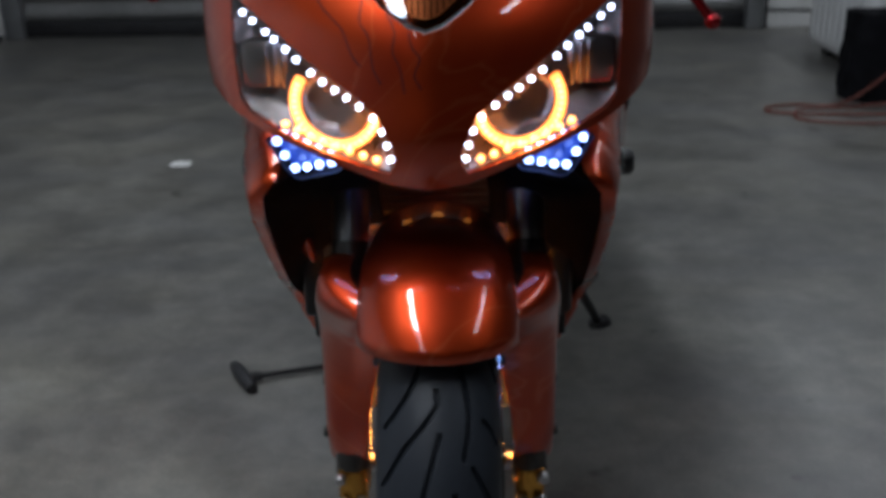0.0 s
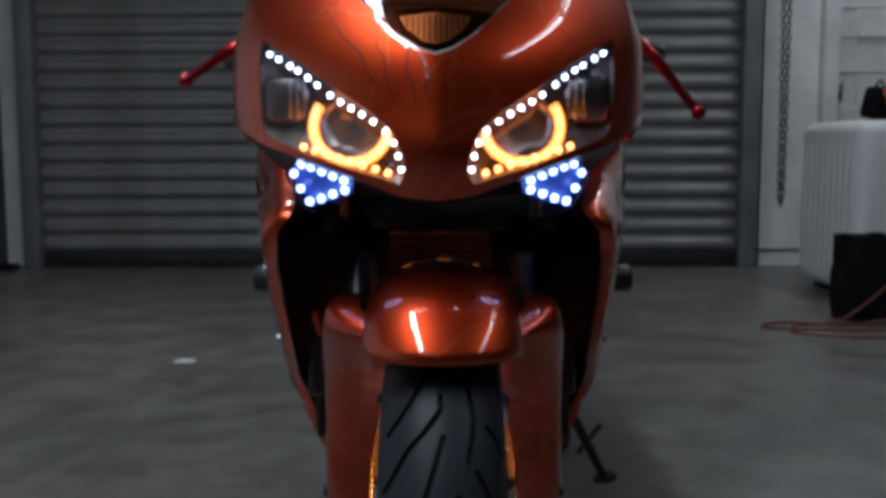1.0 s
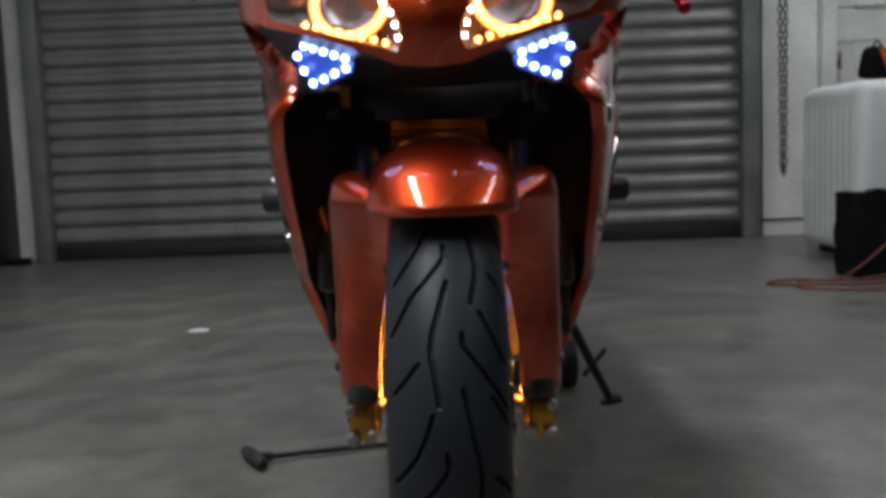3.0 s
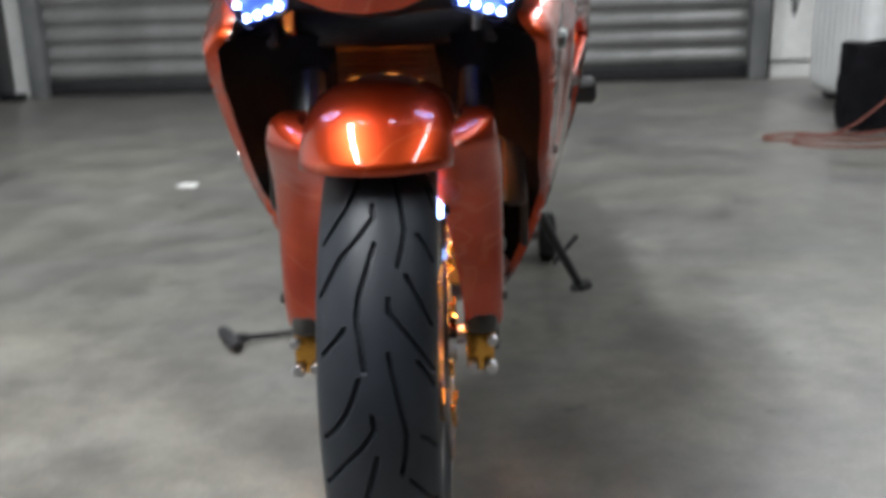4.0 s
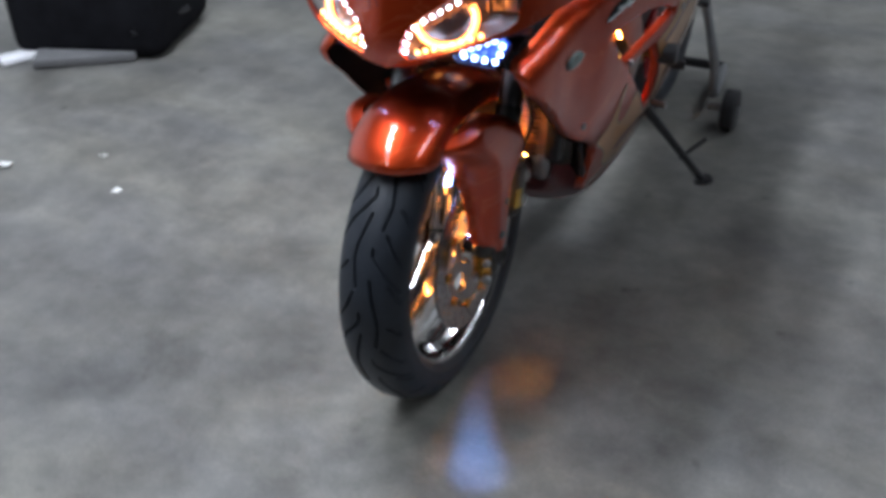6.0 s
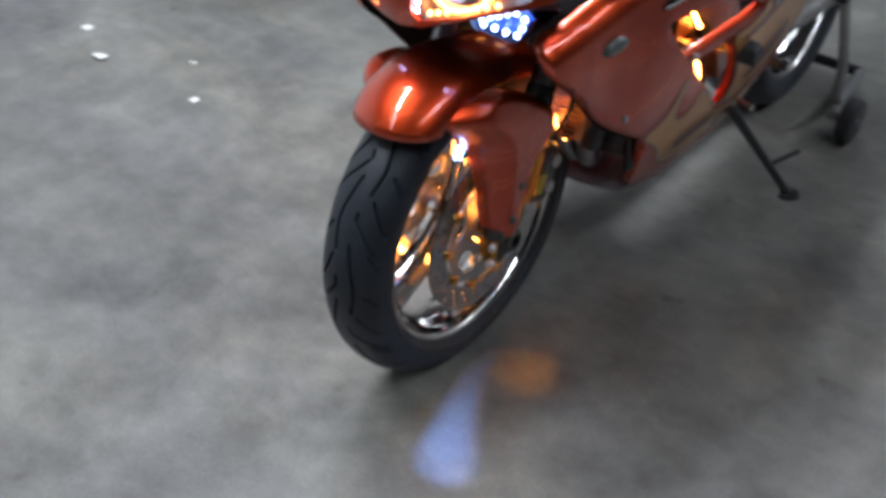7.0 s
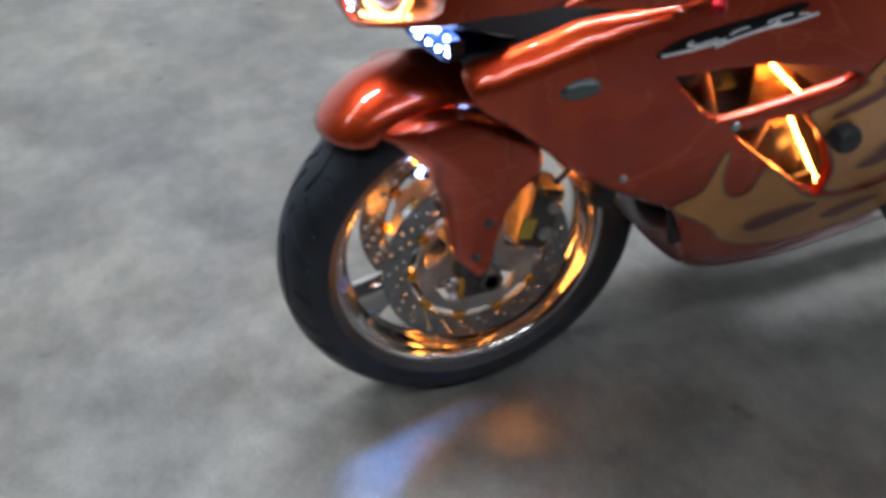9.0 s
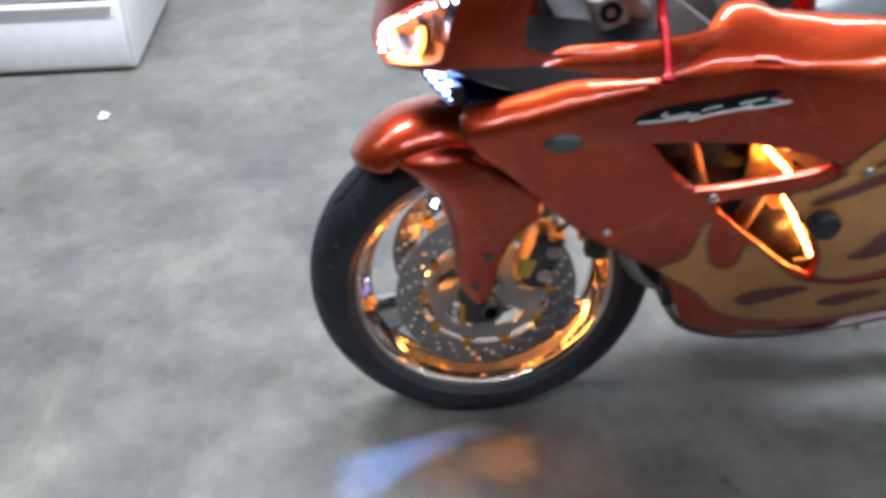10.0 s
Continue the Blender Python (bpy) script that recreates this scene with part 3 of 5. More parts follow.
def wheel(name, cy, cz, half, crown, n, m, rim_half, discs, grooves):
    """Rim with spokes, tyre and brake discs round an axle along x."""
    r0 = 0.222
    side_r = [(rim_half, r0 + 0.004), (rim_half + 0.002, r0 + 0.001), (rim_half + 0.001, r0 - 0.003), (rim_half - 0.004, r0 - 0.007), (rim_half - 0.012, r0 - 0.010), (0.026, r0 - 0.015), (0.018, r0 - 0.022), (0.010, r0 - 0.027)]
    prof = side_r + [(-x, r) for x, r in side_r[::-1]] + [(-rim_half + 0.02, r0 - 0.004), (0, r0 - 0.010), (rim_half - 0.02, r0 - 0.004)]
    bm = lathe(bmesh.new(), prof, 96, cy, cz, True)
    rim = part(name, bm, CHROME, bike, "polished chrome wheel rim")
    part("tyre", tyre(half, crown, crown - 0.042, r0, rim_half, cy, cz, n, m, grooves), RUBBER, rim, "black rubber sport tyre")
    bm = lathe(bmesh.new(), [(-0.075, 0.012), (-0.075, 0.030), (-0.05, 0.036), (-0.03, 0.044), (0.03, 0.044), (0.05, 0.036), (0.075, 0.030), (0.075, 0.012)], 32, cy, cz, True)
    part("hub", bm, CHROME, rim)
    for k in range(3):
        a0 = radians(200 + 120 * k)
        bm = bmesh.new()
        rows = []
        for i in range(9):
            t = i / 8
            r = 0.038 + (0.196 - 0.038) * t
            wid = 0.020 + 0.022 * (1 - t) ** 2 + 0.020 * t ** 4
            dep = 0.030 - 0.010 * t
            a = a0 + 0.10 * math.sin(t * 1.6)
            c, s = math.cos(a), math.sin(a)
            ring = []
            for j in range(12):
                b = 2 * math.pi * j / 12
                w = wid * math.copysign(abs(math.cos(b)) ** 0.6, math.cos(b))
                x = dep * math.copysign(abs(math.sin(b)) ** 0.6, math.sin(b))
                ring.append(bm.verts.new((x, cy + r * c - w * s, cz + r * s + w * c)))
            rows.append(ring)
        for p, q in zip(rows, rows[1:]):
            for j in range(12):
                bm.faces.new((p[j], p[(j + 1) % 12], q[(j + 1) % 12], q[j]))
        part("spoke", bm, CHROME, rim)
    for sx in discs:
        circle = lambda r, k, c=(0, 0), ph=0.0: [(c[0] + r * math.cos(2 * math.pi * i / k + ph), c[1] + r * math.sin(2 * math.pi * i / k + ph)) for i in range(k)]
        holes = [circle(0.112, 48)]
        for k in range(24):
            a = 2 * math.pi * k / 24
            for rr, da in ((0.124, 0.0), (0.134, 0.09), (0.145, 0.17)):
                holes.append(circle(0.0036, 8, (rr * math.cos(a + da), rr * math.sin(a + da))))
        bm = panel(circle(0.155, 80), lambda u, v, w=0: Vector((sx, cy + u, cz + v)), holes, 0.013, skirt=0.005, thick=(-1 if sx > 0 else 1, 0, 0))
        disc = part("brake_disc", bm, DISCMAT, rim, "drilled steel brake disc", smooth=False)
        sgn = 1 if sx > 0 else -1
        lobed = []
        for k in range(120):
            a = 2 * math.pi * k / 120
            r = 0.100 + 0.009 * max(0.0, math.cos(10 * a)) ** 0.5
            lobed.append((r * math.cos(a), r * math.sin(a)))
        wins = [circle(0.034, 24)]
        for k in range(5):
            a0 = 2 * math.pi * k / 5 + 0.3
            wins.append([(r * math.cos(a0 + da), r * math.sin(a0 + da)) for r, da in ((0.055, -0.30), (0.082, -0.40), (0.089, 0.0), (0.082, 0.34), (0.058, 0.26), (0.050, 0.0))])
        bm = panel(lobed, lambda u, v, w=0: Vector((sx - sgn * (0.001 + 0.010 * min(1.0, max(0.0, (0.10 - math.hypot(u, v)) / 0.03))), cy + u, cz + v)), wins, 0.010, skirt=0.006, thick=(-sgn, 0, 0))
        part("disc_carrier", bm, ALLOY, rim, "cast alloy disc carrier")
        for k in range(10):
            a = 2 * math.pi * k / 10
            y, z = cy + 0.1085 * math.cos(a), cz + 0.1085 * math.sin(a)
            part("disc_button", tube(bmesh.new(), [(sx - sgn * 0.006, y, z), (sx + sgn * 0.004, y, z), (sx + sgn * 0.005, y, z)], [0.0088, 0.0088, 0.006], 12), GOLD, rim)
    return rim


front_wheel = wheel("front_wheel", 0, AXZ, 0.060, 0.301, 1300, 120, 0.049, (0.068, -0.068), True)
wheel("rear_wheel", 1.375, 0.318, 0.088, 0.318, 240, 24, 0.072, (-0.07,), False)

# Fork legs, axle and calipers.
RAKE = Vector((0, math.sin(radians(23.5)), math.cos(radians(23.5))))


def on_fork(x, d, back=0.0):
    """d metres up the leg from the axle."""
    p = Vector((x, -0.044, AXZ)) + RAKE * d
    return p + Vector((0, back * RAKE.z, -back * RAKE.y))


part("axle", bar([(-0.118, 0, AXZ), (0.118, 0, AXZ)], 0.0125, 16), STEEL, bike, "bare steel wheel axle")
for s in (1, -1):
    part("axle_nut", tube(bmesh.new(), [(s * 0.108, 0, AXZ), (s * 0.124, 0, AXZ), (s * 0.127, 0, AXZ), (s * 0.127, 0, AXZ), (s * 0.119, 0, AXZ)], [0.0205, 0.0205, 0.018, 0.011, 0.009], 24), DARKMETAL, bike, "round dark axle end")
    x = 0.104 * s
    bm = tube(bmesh.new(), [on_fork(x, d) for d in (0.015, 0.02, 0.04, 0.06, 0.20, 0.27, 0.285)], [0.017, 0.020, 0.021, 0.021, 0.022, 0.024, 0.022], 20)
    leg = part("fork_leg", bm, DARKMETAL, bike, "dark fork leg")
    part("fork_foot", solid((x, -0.016, AXZ - 0.002), (0.036, 0.060, 0.056), 0.014, None, 3), DARKMETAL, leg, "dark cast fork foot")
    # Thin gold plate paints the amber light on the front of the dark foot.
    part("foot_amber_plate", solid((x, -0.046, AXZ - 0.004), (0.034, 0.012, 0.050), 0.005), GOLD, leg, "gold plate standing in for amber light on the fork foot")
    bolt((x + 0.012 * s, -0.053, AXZ - 0.022), (0, -1, 0), 0.0085, 0.010, STEEL, leg)
    bolt((x - 0.010 * s, -0.053, AXZ - 0.020), (0, -1, 0), 0.0075, 0.009, STEEL, leg)
    bolt((x + 0.014 * s, -0.053, AXZ + 0.012), (0, -1, 0), 0.007, 0.009, STEEL, leg)
    part("fork_tube", bar([on_fork(x, d) for d in (0.26, 0.50, 0.585)], 0.0215, 20), STEEL, bike, "steel fork tube")
    part("fork_cap", tube(bmesh.new(), [on_fork(x, d) for d in (0.575, 0.60, 0.607)], [0.026, 0.026, 0.018], 20), ALLOY, bike)
    # caliper behind the leg
    bm = bmesh.new()
    rot = Matrix.Rotation(radians(-18), 3, "X")
    box(bm, (s * 0.092, 0.082, 0.392), (0.062, 0.056, 0.108), 0.012, rot)
    box(bm, (s * 0.118, 0.080, 0.396), (0.020, 0.046, 0.085), 0.008, rot)
    cal = part("brake_caliper", bm, DARKMETAL, bike, "dark four-piston brake caliper")
    for dz in (-0.022, 0.022):
        bm = tube(bmesh.new(), [(s * 0.124, 0.092 + dz * 0.32, 0.392 + dz), (s * 0.131, 0.092 + dz * 0.32, 0.392 + dz)], [0.013, 0.011], 16)
        part("piston_cap", bm, ALLOY, cal)
    part("caliper_tag", solid((s * 0.130, 0.055, 0.388), (0.002, 0.024, 0.034), 0.0, rot), YELLOWTAG, cal, "small yellow label")
    hose = curve([(s * 0.105, 0.11, 0.44), (s * 0.115, 0.15, 0.50), (s * 0.10, 0.14, 0.58), (s * 0.085, 0.16, 0.66)], 6)
    part("brake_hose", bar(hose, 0.0045, 8), BLACK, bike)

# Front mudguard: a hood over the tyre and a guard down each fork leg.
def hood_fall(w):
    """How far the hood drops from its crest at the share w of its half width."""
    return 0.047 * (1 - math.cos(min(1.0, w / 0.88) * 1.42)) + 0.008 * max(0.0, w - 0.88) / 0.12


def hood_crest(u):
    return lerp_table(u, [40, 70, 90, 105, 116, 124, 131], [0.316, 0.319, 0.326, 0.340, 0.345, 0.340, 0.331])


def hood(u, v, inset=0.0):
    """u: degrees round the axle, v: across."""
    a = radians(u)
    w = abs(v) / 0.075
    flat = hood_crest(u)
    half = lerp_table(u, [40, 70, 100, 118, 131], [0.070, 0.074, 0.079, 0.081, 0.079])
    b = min(1.0, w / 0.88) * 1.42
    x, fall = half * math.sin(b), hood_fall(w)
    r = flat - fall - inset * 0.5
    return Vector((math.copysign(x, v), r * math.cos(a), AXZ + r * math.sin(a)))


bm = bmesh.new()
rows = []
for i in range(46):
    t = i / 45
    row = []
    for j in range(41):
        v = -0.075 + 0.15 * j / 40
        w = abs(v) / 0.075
        start = 125.0
        for _ in range(4):
            start = 180 - math.degrees(math.asin(0.2525 / (hood_crest(start) - hood_fall(w))))
        end = 38 + 10 * w ** 2
        tip = 0.004 * max(0, 1 - t * 14) ** 2
        p = hood(start + (end - start) * t, v)
        row.append(bm.verts.new(p - Vector((0, 0, tip))))
    rows.append(row)
for p, q in zip(rows, rows[1:]):
    for j in range(40):
        bm.faces.new((p[j], p[j + 1], q[j + 1], q[j]))
ob = part("mudguard", bm, CANDY, bike, "glossy candy orange front mudguard")
mod = ob.modifiers.new("shell", "SOLIDIFY")
mod.thickness, mod.offset = 0.004, -1
GUARD = curve([(-0.144, 0.560), (-0.118, 0.535), (-0.086, 0.500), (-0.062, 0.445), (-0.055, 0.370), (-0.040, 0.326), (-0.006, 0.322), (0.014, 0.395), (0.034, 0.444), (0.078, 0.486), (0.062, 0.535), (-0.020, 0.583), (-0.075, 0.592), (-0.118, 0.578)], 5, True)


def guard_face(u, v, inset=0.0):
    """A broad shield: the front edge wraps in towards the tyre, the flank ends in a crease above."""
    edge = lerp_table(v, [0.32, 0.37, 0.445, 0.500, 0.535, 0.560], [-0.036, -0.055, -0.062, -0.086, -0.118, -0.144])
    wide = lerp_table(v, [0.34, 0.44, 0.52], [0.022, 0.034, 0.060])
    wrap = lerp_table(v, [0.34, 0.44, 0.52], [0.014, 0.028, 0.048])
    d = min(1.0, max(0.0, (u - edge) / wide))
    top = min(1.0, max(0.0, (v - 0.50) / 0.10))
    return Vector((0.133 - 0.014 * top ** 2 - wrap * (1 - math.sin(d * math.pi / 2)) - inset, u, v))


for s in (1, -1):
    bm = panel([(p.x, p.y) for p in GUARD], guard_face, (), 0.008, 0.012, 0.010, 0.022, (-1, 0, 0))
    if s < 0:
        mirror(bm)
    g = part("fork_guard", bm, CANDY, bike, "glossy candy red fork guard")
    for y, z in ((-0.006, 0.417), (-0.026, 0.360)):
        bolt((s * 0.130, y, z), (s, 0, 0), 0.0075, 0.007, DARKMETAL, g)

# Nose cowl with the lamps.
LAMP = [(0.1881, 0.866), (0.1863, 0.814), (0.1819, 0.77), (0.1711, 0.759), (0.1020, 0.735), (0.0360, 0.7145), (0.0300, 0.7255), (0.0310, 0.7405), (0.0435, 0.7675), (0.0672, 0.7875), (0.1024, 0.81), (0.1374, 0.8355)]
HALF = [(0.0, 0.698), (0.035, 0.702), (0.11, 0.7315), (0.178, 0.752), (0.205, 0.762), (0.24, 0.771), (0.30, 0.777), (0.38, 0.779), (0.48, 0.780), (0.585, 0.784), (0.585, 0.796), (0.45, 0.795), (0.33, 0.793), (0.298, 0.797), (0.284, 0.808),
        (0.279, 0.83), (0.276, 0.88), (0.264, 0.93), (0.232, 0.966), (0.185, 0.985), (0.115, 0.945), (0.072, 0.895), (0.040, 0.862), (0.016, 0.845), (0.0, 0.840)]
outline = HALF + [(-u, v) for u, v in HALF[-2:0:-1]]
LAMP_R = mirrored(LAMP)
bm = panel(outline, cowl, [LAMP, LAMP_R], 0.010, 0.0, 0.0, 0.007, (0, 1, 0))
part("nose_cowl", bm, CANDY, bike, "glossy candy orange nose cowl", leans=True)

CRACKS = [
    [(0.105, 0.880), (0.094, 0.862), (0.082, 0.850), (0.074, 0.842), (0.066, 0.822), (0.058, 0.812)],
    [(0.062, 0.892), (0.056, 0.868), (0.058, 0.850), (0.050, 0.836), (0.047, 0.812), (0.040, 0.798)],
    [(0.034, 0.858), (0.027, 0.842), (0.029, 0.826), (0.023, 0.812), (0.019, 0.790)],
    [(0.014, 0.842), (0.012, 0.830), (0.005, 0.820), (0.010, 0.806), (0.004, 0.794)],
]
for s in (-1,):
    for cr in CRACKS:
        lp = [(s * p.x, p.y) for p in curve(cr, 6)]
        part("painted_crack", ribbon(lp, 0.0020, False, cowl, -0.0008), MAROON, bike, "thin dark crack line in the paint", leans=True)

# Tinted screen above the cowl.
SCR = [(0.0, 0.843), (0.016, 0.848), (0.040, 0.865), (0.072, 0.898), (0.115, 0.948), (0.160, 0.985), (0.13, 1.03), (0.07, 1.06), (0.0, 1.068)]
bm = panel(SCR + [(-u, v) for u, v in SCR[-2:0:-1]], lambda u, v, w=0: cowl(u, v, 0.002), (), 0.02)
ob = part("windscreen", bm, SCREEN, bike, "orange-tinted clear windscreen", leans=True)
ob.visible_shadow = False
BEZEL = [(0.0, 0.843), (0.016, 0.848), (0.036, 0.861), (0.060, 0.884), (0.030, 0.889), (0.0, 0.890)]
bm = panel(BEZEL + mirrored(BEZEL[-2:0:-1]), lambda u, v, w=0: cowl(u, v, 0.008), (), 0.012, skirt=0.006, thick=(0, 1, 0))
bezel = part("dash_bezel", bm, GLOSSBLACK, bike, "black bezel of the dash behind the screen", leans=True)
WINDOW = [(0.0, 0.851), (0.012, 0.854), (0.028, 0.866), (0.036, 0.880), (0.0, 0.884)]
part("dash_window", panel(WINDOW + mirrored(WINDOW[-2:0:-1]), lambda u, v, w=0: cowl(u, v, 0.0055), (), 0.012), ALLOY, bezel, "ribbed grey dash window", leans=True)
for k in range(-5, 6):
    u = 0.0056 * k
    lo = 0.853 + 0.75 * max(0.0, abs(u) - 0.008)
    part("rib", ribbon([(u, lo), (u, 0.5 * (lo + 0.880)), (u, 0.880)], 0.0016, False, cowl, 0.0045), BLACK, bezel, leans=True)

# Lamp units: lens, reflector, halo ring and rows of small lights.
for s in (1, -1):
    loop = LAMP if s > 0 else LAMP_R
    bm = panel(loop, lambda u, v, w=0: cowl(u, v, 0.001), (), 0.014)
    lens = part("headlamp", bm, LENS, bike, "clear headlamp lens", leans=True)
    lens.visible_shadow = False
    bm = panel(loop, lambda u, v, w=0: cowl(u, v, 0.0) + Vector((0, 0.012 + 0.030 * min(1.0, edge_distance((u, v), [loop]) / 0.018), 0)), (), 0.008)
    part("lamp_housing", bm, HOUSING, lens, "smoky metallic lamp housing", leans=True)
    cx, cz, rr = 0.086, 0.772, 0.039
    ring = []
    for k in range(29):
        a = radians(-205 + 240 * k / 28)
        u, v = cx + rr * 1.02 * math.cos(a), cz + rr * 0.94 * math.sin(a)
        ring.append(cowl(s * u, v, 0.0) + Vector((0, 0.022, 0)))
    part("halo_ring", bar(ring, 0.0056, 8), HALO, lens, "glowing amber halo ring", leans=True)
    diodes([p - Vector((0, 0.003, 0)) for p in ring[1:-1]], 0.0034, HALO_BEAD, lens)
    bm = bmesh.new()
    rows = []
    for i in range(9):
        t = i / 8
        r = 0.036 * math.sin(0.2 + 1.37 * t) / math.sin(1.57)
        rows.append([bm.verts.new(cowl(s * (cx + r * math.cos(b)), cz + 0.94 * r * math.sin(b)) + Vector((0, 0.024 + 0.018 * (1 - t * t), 0))) for b in (2 * math.pi * k / 24 for k in range(24))])
    for p, q in zip(rows, rows[1:]):
        for k in range(24):
            bm.faces.new((p[k], p[(k + 1) % 24], q[(k + 1) % 24], q[k]))
    bm.faces.new(rows[0][::-1])
    part("reflector_bowl", bm, REFLECTOR, lens, "chromed reflector bowl", leans=True)
    bm = bmesh.new()
    box(bm, cowl(s * 0.154, 0.800) + Vector((0, 0.034, 0)), (0.055, 0.012, 0.050), 0.010)
    for k in range(5):
        box(bm, cowl(s * (0.138 + 0.0085 * k), 0.800) + Vector((0, 0.026, 0)), (0.0035, 0.006, 0.040), 0.001)
    part("side_reflector", bm, REFLECTOR, lens, "ribbed chrome side reflector", leans=True)
    line = curve([(0.1783, 0.85), (0.1378, 0.826), (0.1024, 0.8), (0.0667, 0.779), (0.0460, 0.763), (0.0370, 0.742), (0.0340, 0.727)], 10)
    total = sum((b - a).length for a, b in zip(line, line[1:]))
    pts, acc, want = [], 0.0, 0.0
    for a, b in zip(line, line[1:]):
        acc += (b - a).length
        if acc >= want:
            pts.append(cowl(s * b.x, b.y) + Vector((0, 0.007, 0)))
            want += total / 14.2
    diodes(pts, 0.0029, LED_WHITE, lens)
    low = [(0.048 + 0.0125 * k, 0.7255 + 0.0037 * k) for k in range(8)]
    diodes([cowl(s * u, v) + Vector((0, 0.014, 0)) for u, v in low], 0.0036, HALO_BEAD, lens)
    # cluster under the lamp
    CL = [(0.0880, 0.7170), (0.1149, 0.7280), (0.1468, 0.7400), (0.1602, 0.7240), (0.1376, 0.6870), (0.1132, 0.6940), (0.0905, 0.7030)]
    at = lambda u, v, w=0: Vector((s * u, nose_line(v) + 0.18 * u + 1.2 * u * u + 0.044 + w, v))
    # The backing panel glows faintly to imitate the diodes' haze.
    bm = panel(CL, lambda u, v, w=0: at(u, v) + Vector((0, 0.010, 0)), (), 0.012)
    clu = part("running_light", bm, ICE_HAZE, bike, "cluster of ice-blue diodes under the headlamp", leans=True)
    spots = [(0.0972, 0.7165), (0.1090, 0.7210), (0.1208, 0.7255), (0.1325, 0.7300), (0.1434, 0.7330), (0.1527, 0.7230), (0.1468, 0.7070), (0.1376, 0.6930), (0.1241, 0.6965), (0.1107, 0.7015), (0.0972, 0.7060)]
    diodes([at(u, v) for u, v in spots], 0.0042, LED_ICE, clu)
    # Added lip that keeps the diodes' light off the mudguard below.
    lip = [(0.1635, 0.7235), (0.1390, 0.6832), (0.1125, 0.6905), (0.0880, 0.7000), (0.0850, 0.7170)]
    bm = bmesh.new()
    pairs = [(bm.verts.new(at(p.x, p.y, -0.008)), bm.verts.new(at(p.x, p.y, 0.014))) for p in curve(lip, 5)]
    for p, q in zip(pairs, pairs[1:]):
        bm.faces.new((p[0], q[0], q[1], p[1]))
    part("light_shroud", bm, BLACK, clu, "black lip added round the diodes to shield the mudguard", leans=True)

# Chin under the nose and the black inner shells.
bm = bmesh.new()
rows = []
for i in range(8):
    t = i / 7
    row = []
    for j in range(31):
        u = -0.205 + 0.41 * j / 30
        lip = lerp_table(abs(u), [0, 0.035, 0.11, 0.178, 0.21], [0.698, 0.702, 0.7315, 0.752, 0.755])
        p0 = cowl(u, lip) + Vector((0, 0.008, 0.002))
        p1 = Vector((u * 0.70, 0.045, 0.700 - 0.010 * (1 - (u / 0.205) ** 2)))
        bow = math.sin(t * math.pi) * 0.006
        row.append(bm.verts.new(p0.lerp(p1, t) - Vector((0, 0, bow))))
    rows.append(row)
for p, q in zip(rows, rows[1:]):
    for j in range(30):
        bm.faces.new((p[j], p[j + 1], q[j + 1], q[j]))
duct = bmesh.new()
box(duct, (0, 0.062, 0.6765), (0.215, 0.020, 0.053), 0.012)
for sx in (-1, 1):
    box(duct, (sx * 0.150, 0.042, 0.672), (0.062, 0.045, 0.036), 0.008)
part("inlet_panel", duct, BLACK, bike, "black panel under the nose, above the radiator", leans=True)
part("chin_panel", bm, BLACK, bike, "black plastic panel under the nose", leans=True)

SIDE = [(-0.052, 0.668), (-0.040, 0.688), (0.0, 0.699), (0.06, 0.717), (0.11, 0.732), (0.2, 0.748), (0.29, 0.772), (0.36, 0.775), (0.45, 0.760), (0.55, 0.725), (0.64, 0.690), (0.72, 0.640), (0.755, 0.58),
        (0.750, 0.50), (0.72, 0.42), (0.70, 0.34), (0.665, 0.285), (0.53, 0.250), (0.42, 0.238), (0.352, 0.250), (0.312, 0.285), (0.288, 0.345), (0.262, 0.400), (0.236, 0.424), (0.126, 0.491), (0.055, 0.556), (0.010, 0.599), (-0.036, 0.636)]
VENT_UP = [(0.208, 0.655), (0.272, 0.657), (0.350, 0.651), (0.423, 0.633), (0.470, 0.613), (0.408, 0.598), (0.331, 0.583), (0.282, 0.578), (0.248, 0.605), (0.222, 0.636)]
VENT_LOW = [(0.309, 0.550), (0.355, 0.562), (0.404, 0.566), (0.442, 0.520), (0.482, 0.450), (0.490, 0.398), (0.455, 0.418), (0.375, 0.488)]
VENTS = [VENT_UP, VENT_LOW]


FLAMES = [
    [(0.249, 0.424), (0.287, 0.450), (0.298, 0.510), (0.308, 0.521), (0.311, 0.477), (0.326, 0.437), (0.348, 0.423), (0.367, 0.436), (0.379, 0.478), (0.452, 0.408), (0.492, 0.388), (0.559, 0.376), (0.64, 0.385), (0.655, 0.310), (0.548, 0.282), (0.432, 0.285), (0.363, 0.315), (0.329, 0.357), (0.295, 0.387)],
    [(0.60, 0.700), (0.54, 0.672), (0.500, 0.640), (0.478, 0.612), (0.482, 0.602), (0.444, 0.580), (0.412, 0.566), (0.446, 0.520), (0.487, 0.452), (0.498, 0.402), (0.551, 0.395), (0.62, 0.420), (0.70, 0.48), (0.735, 0.56), (0.70, 0.64)],
]
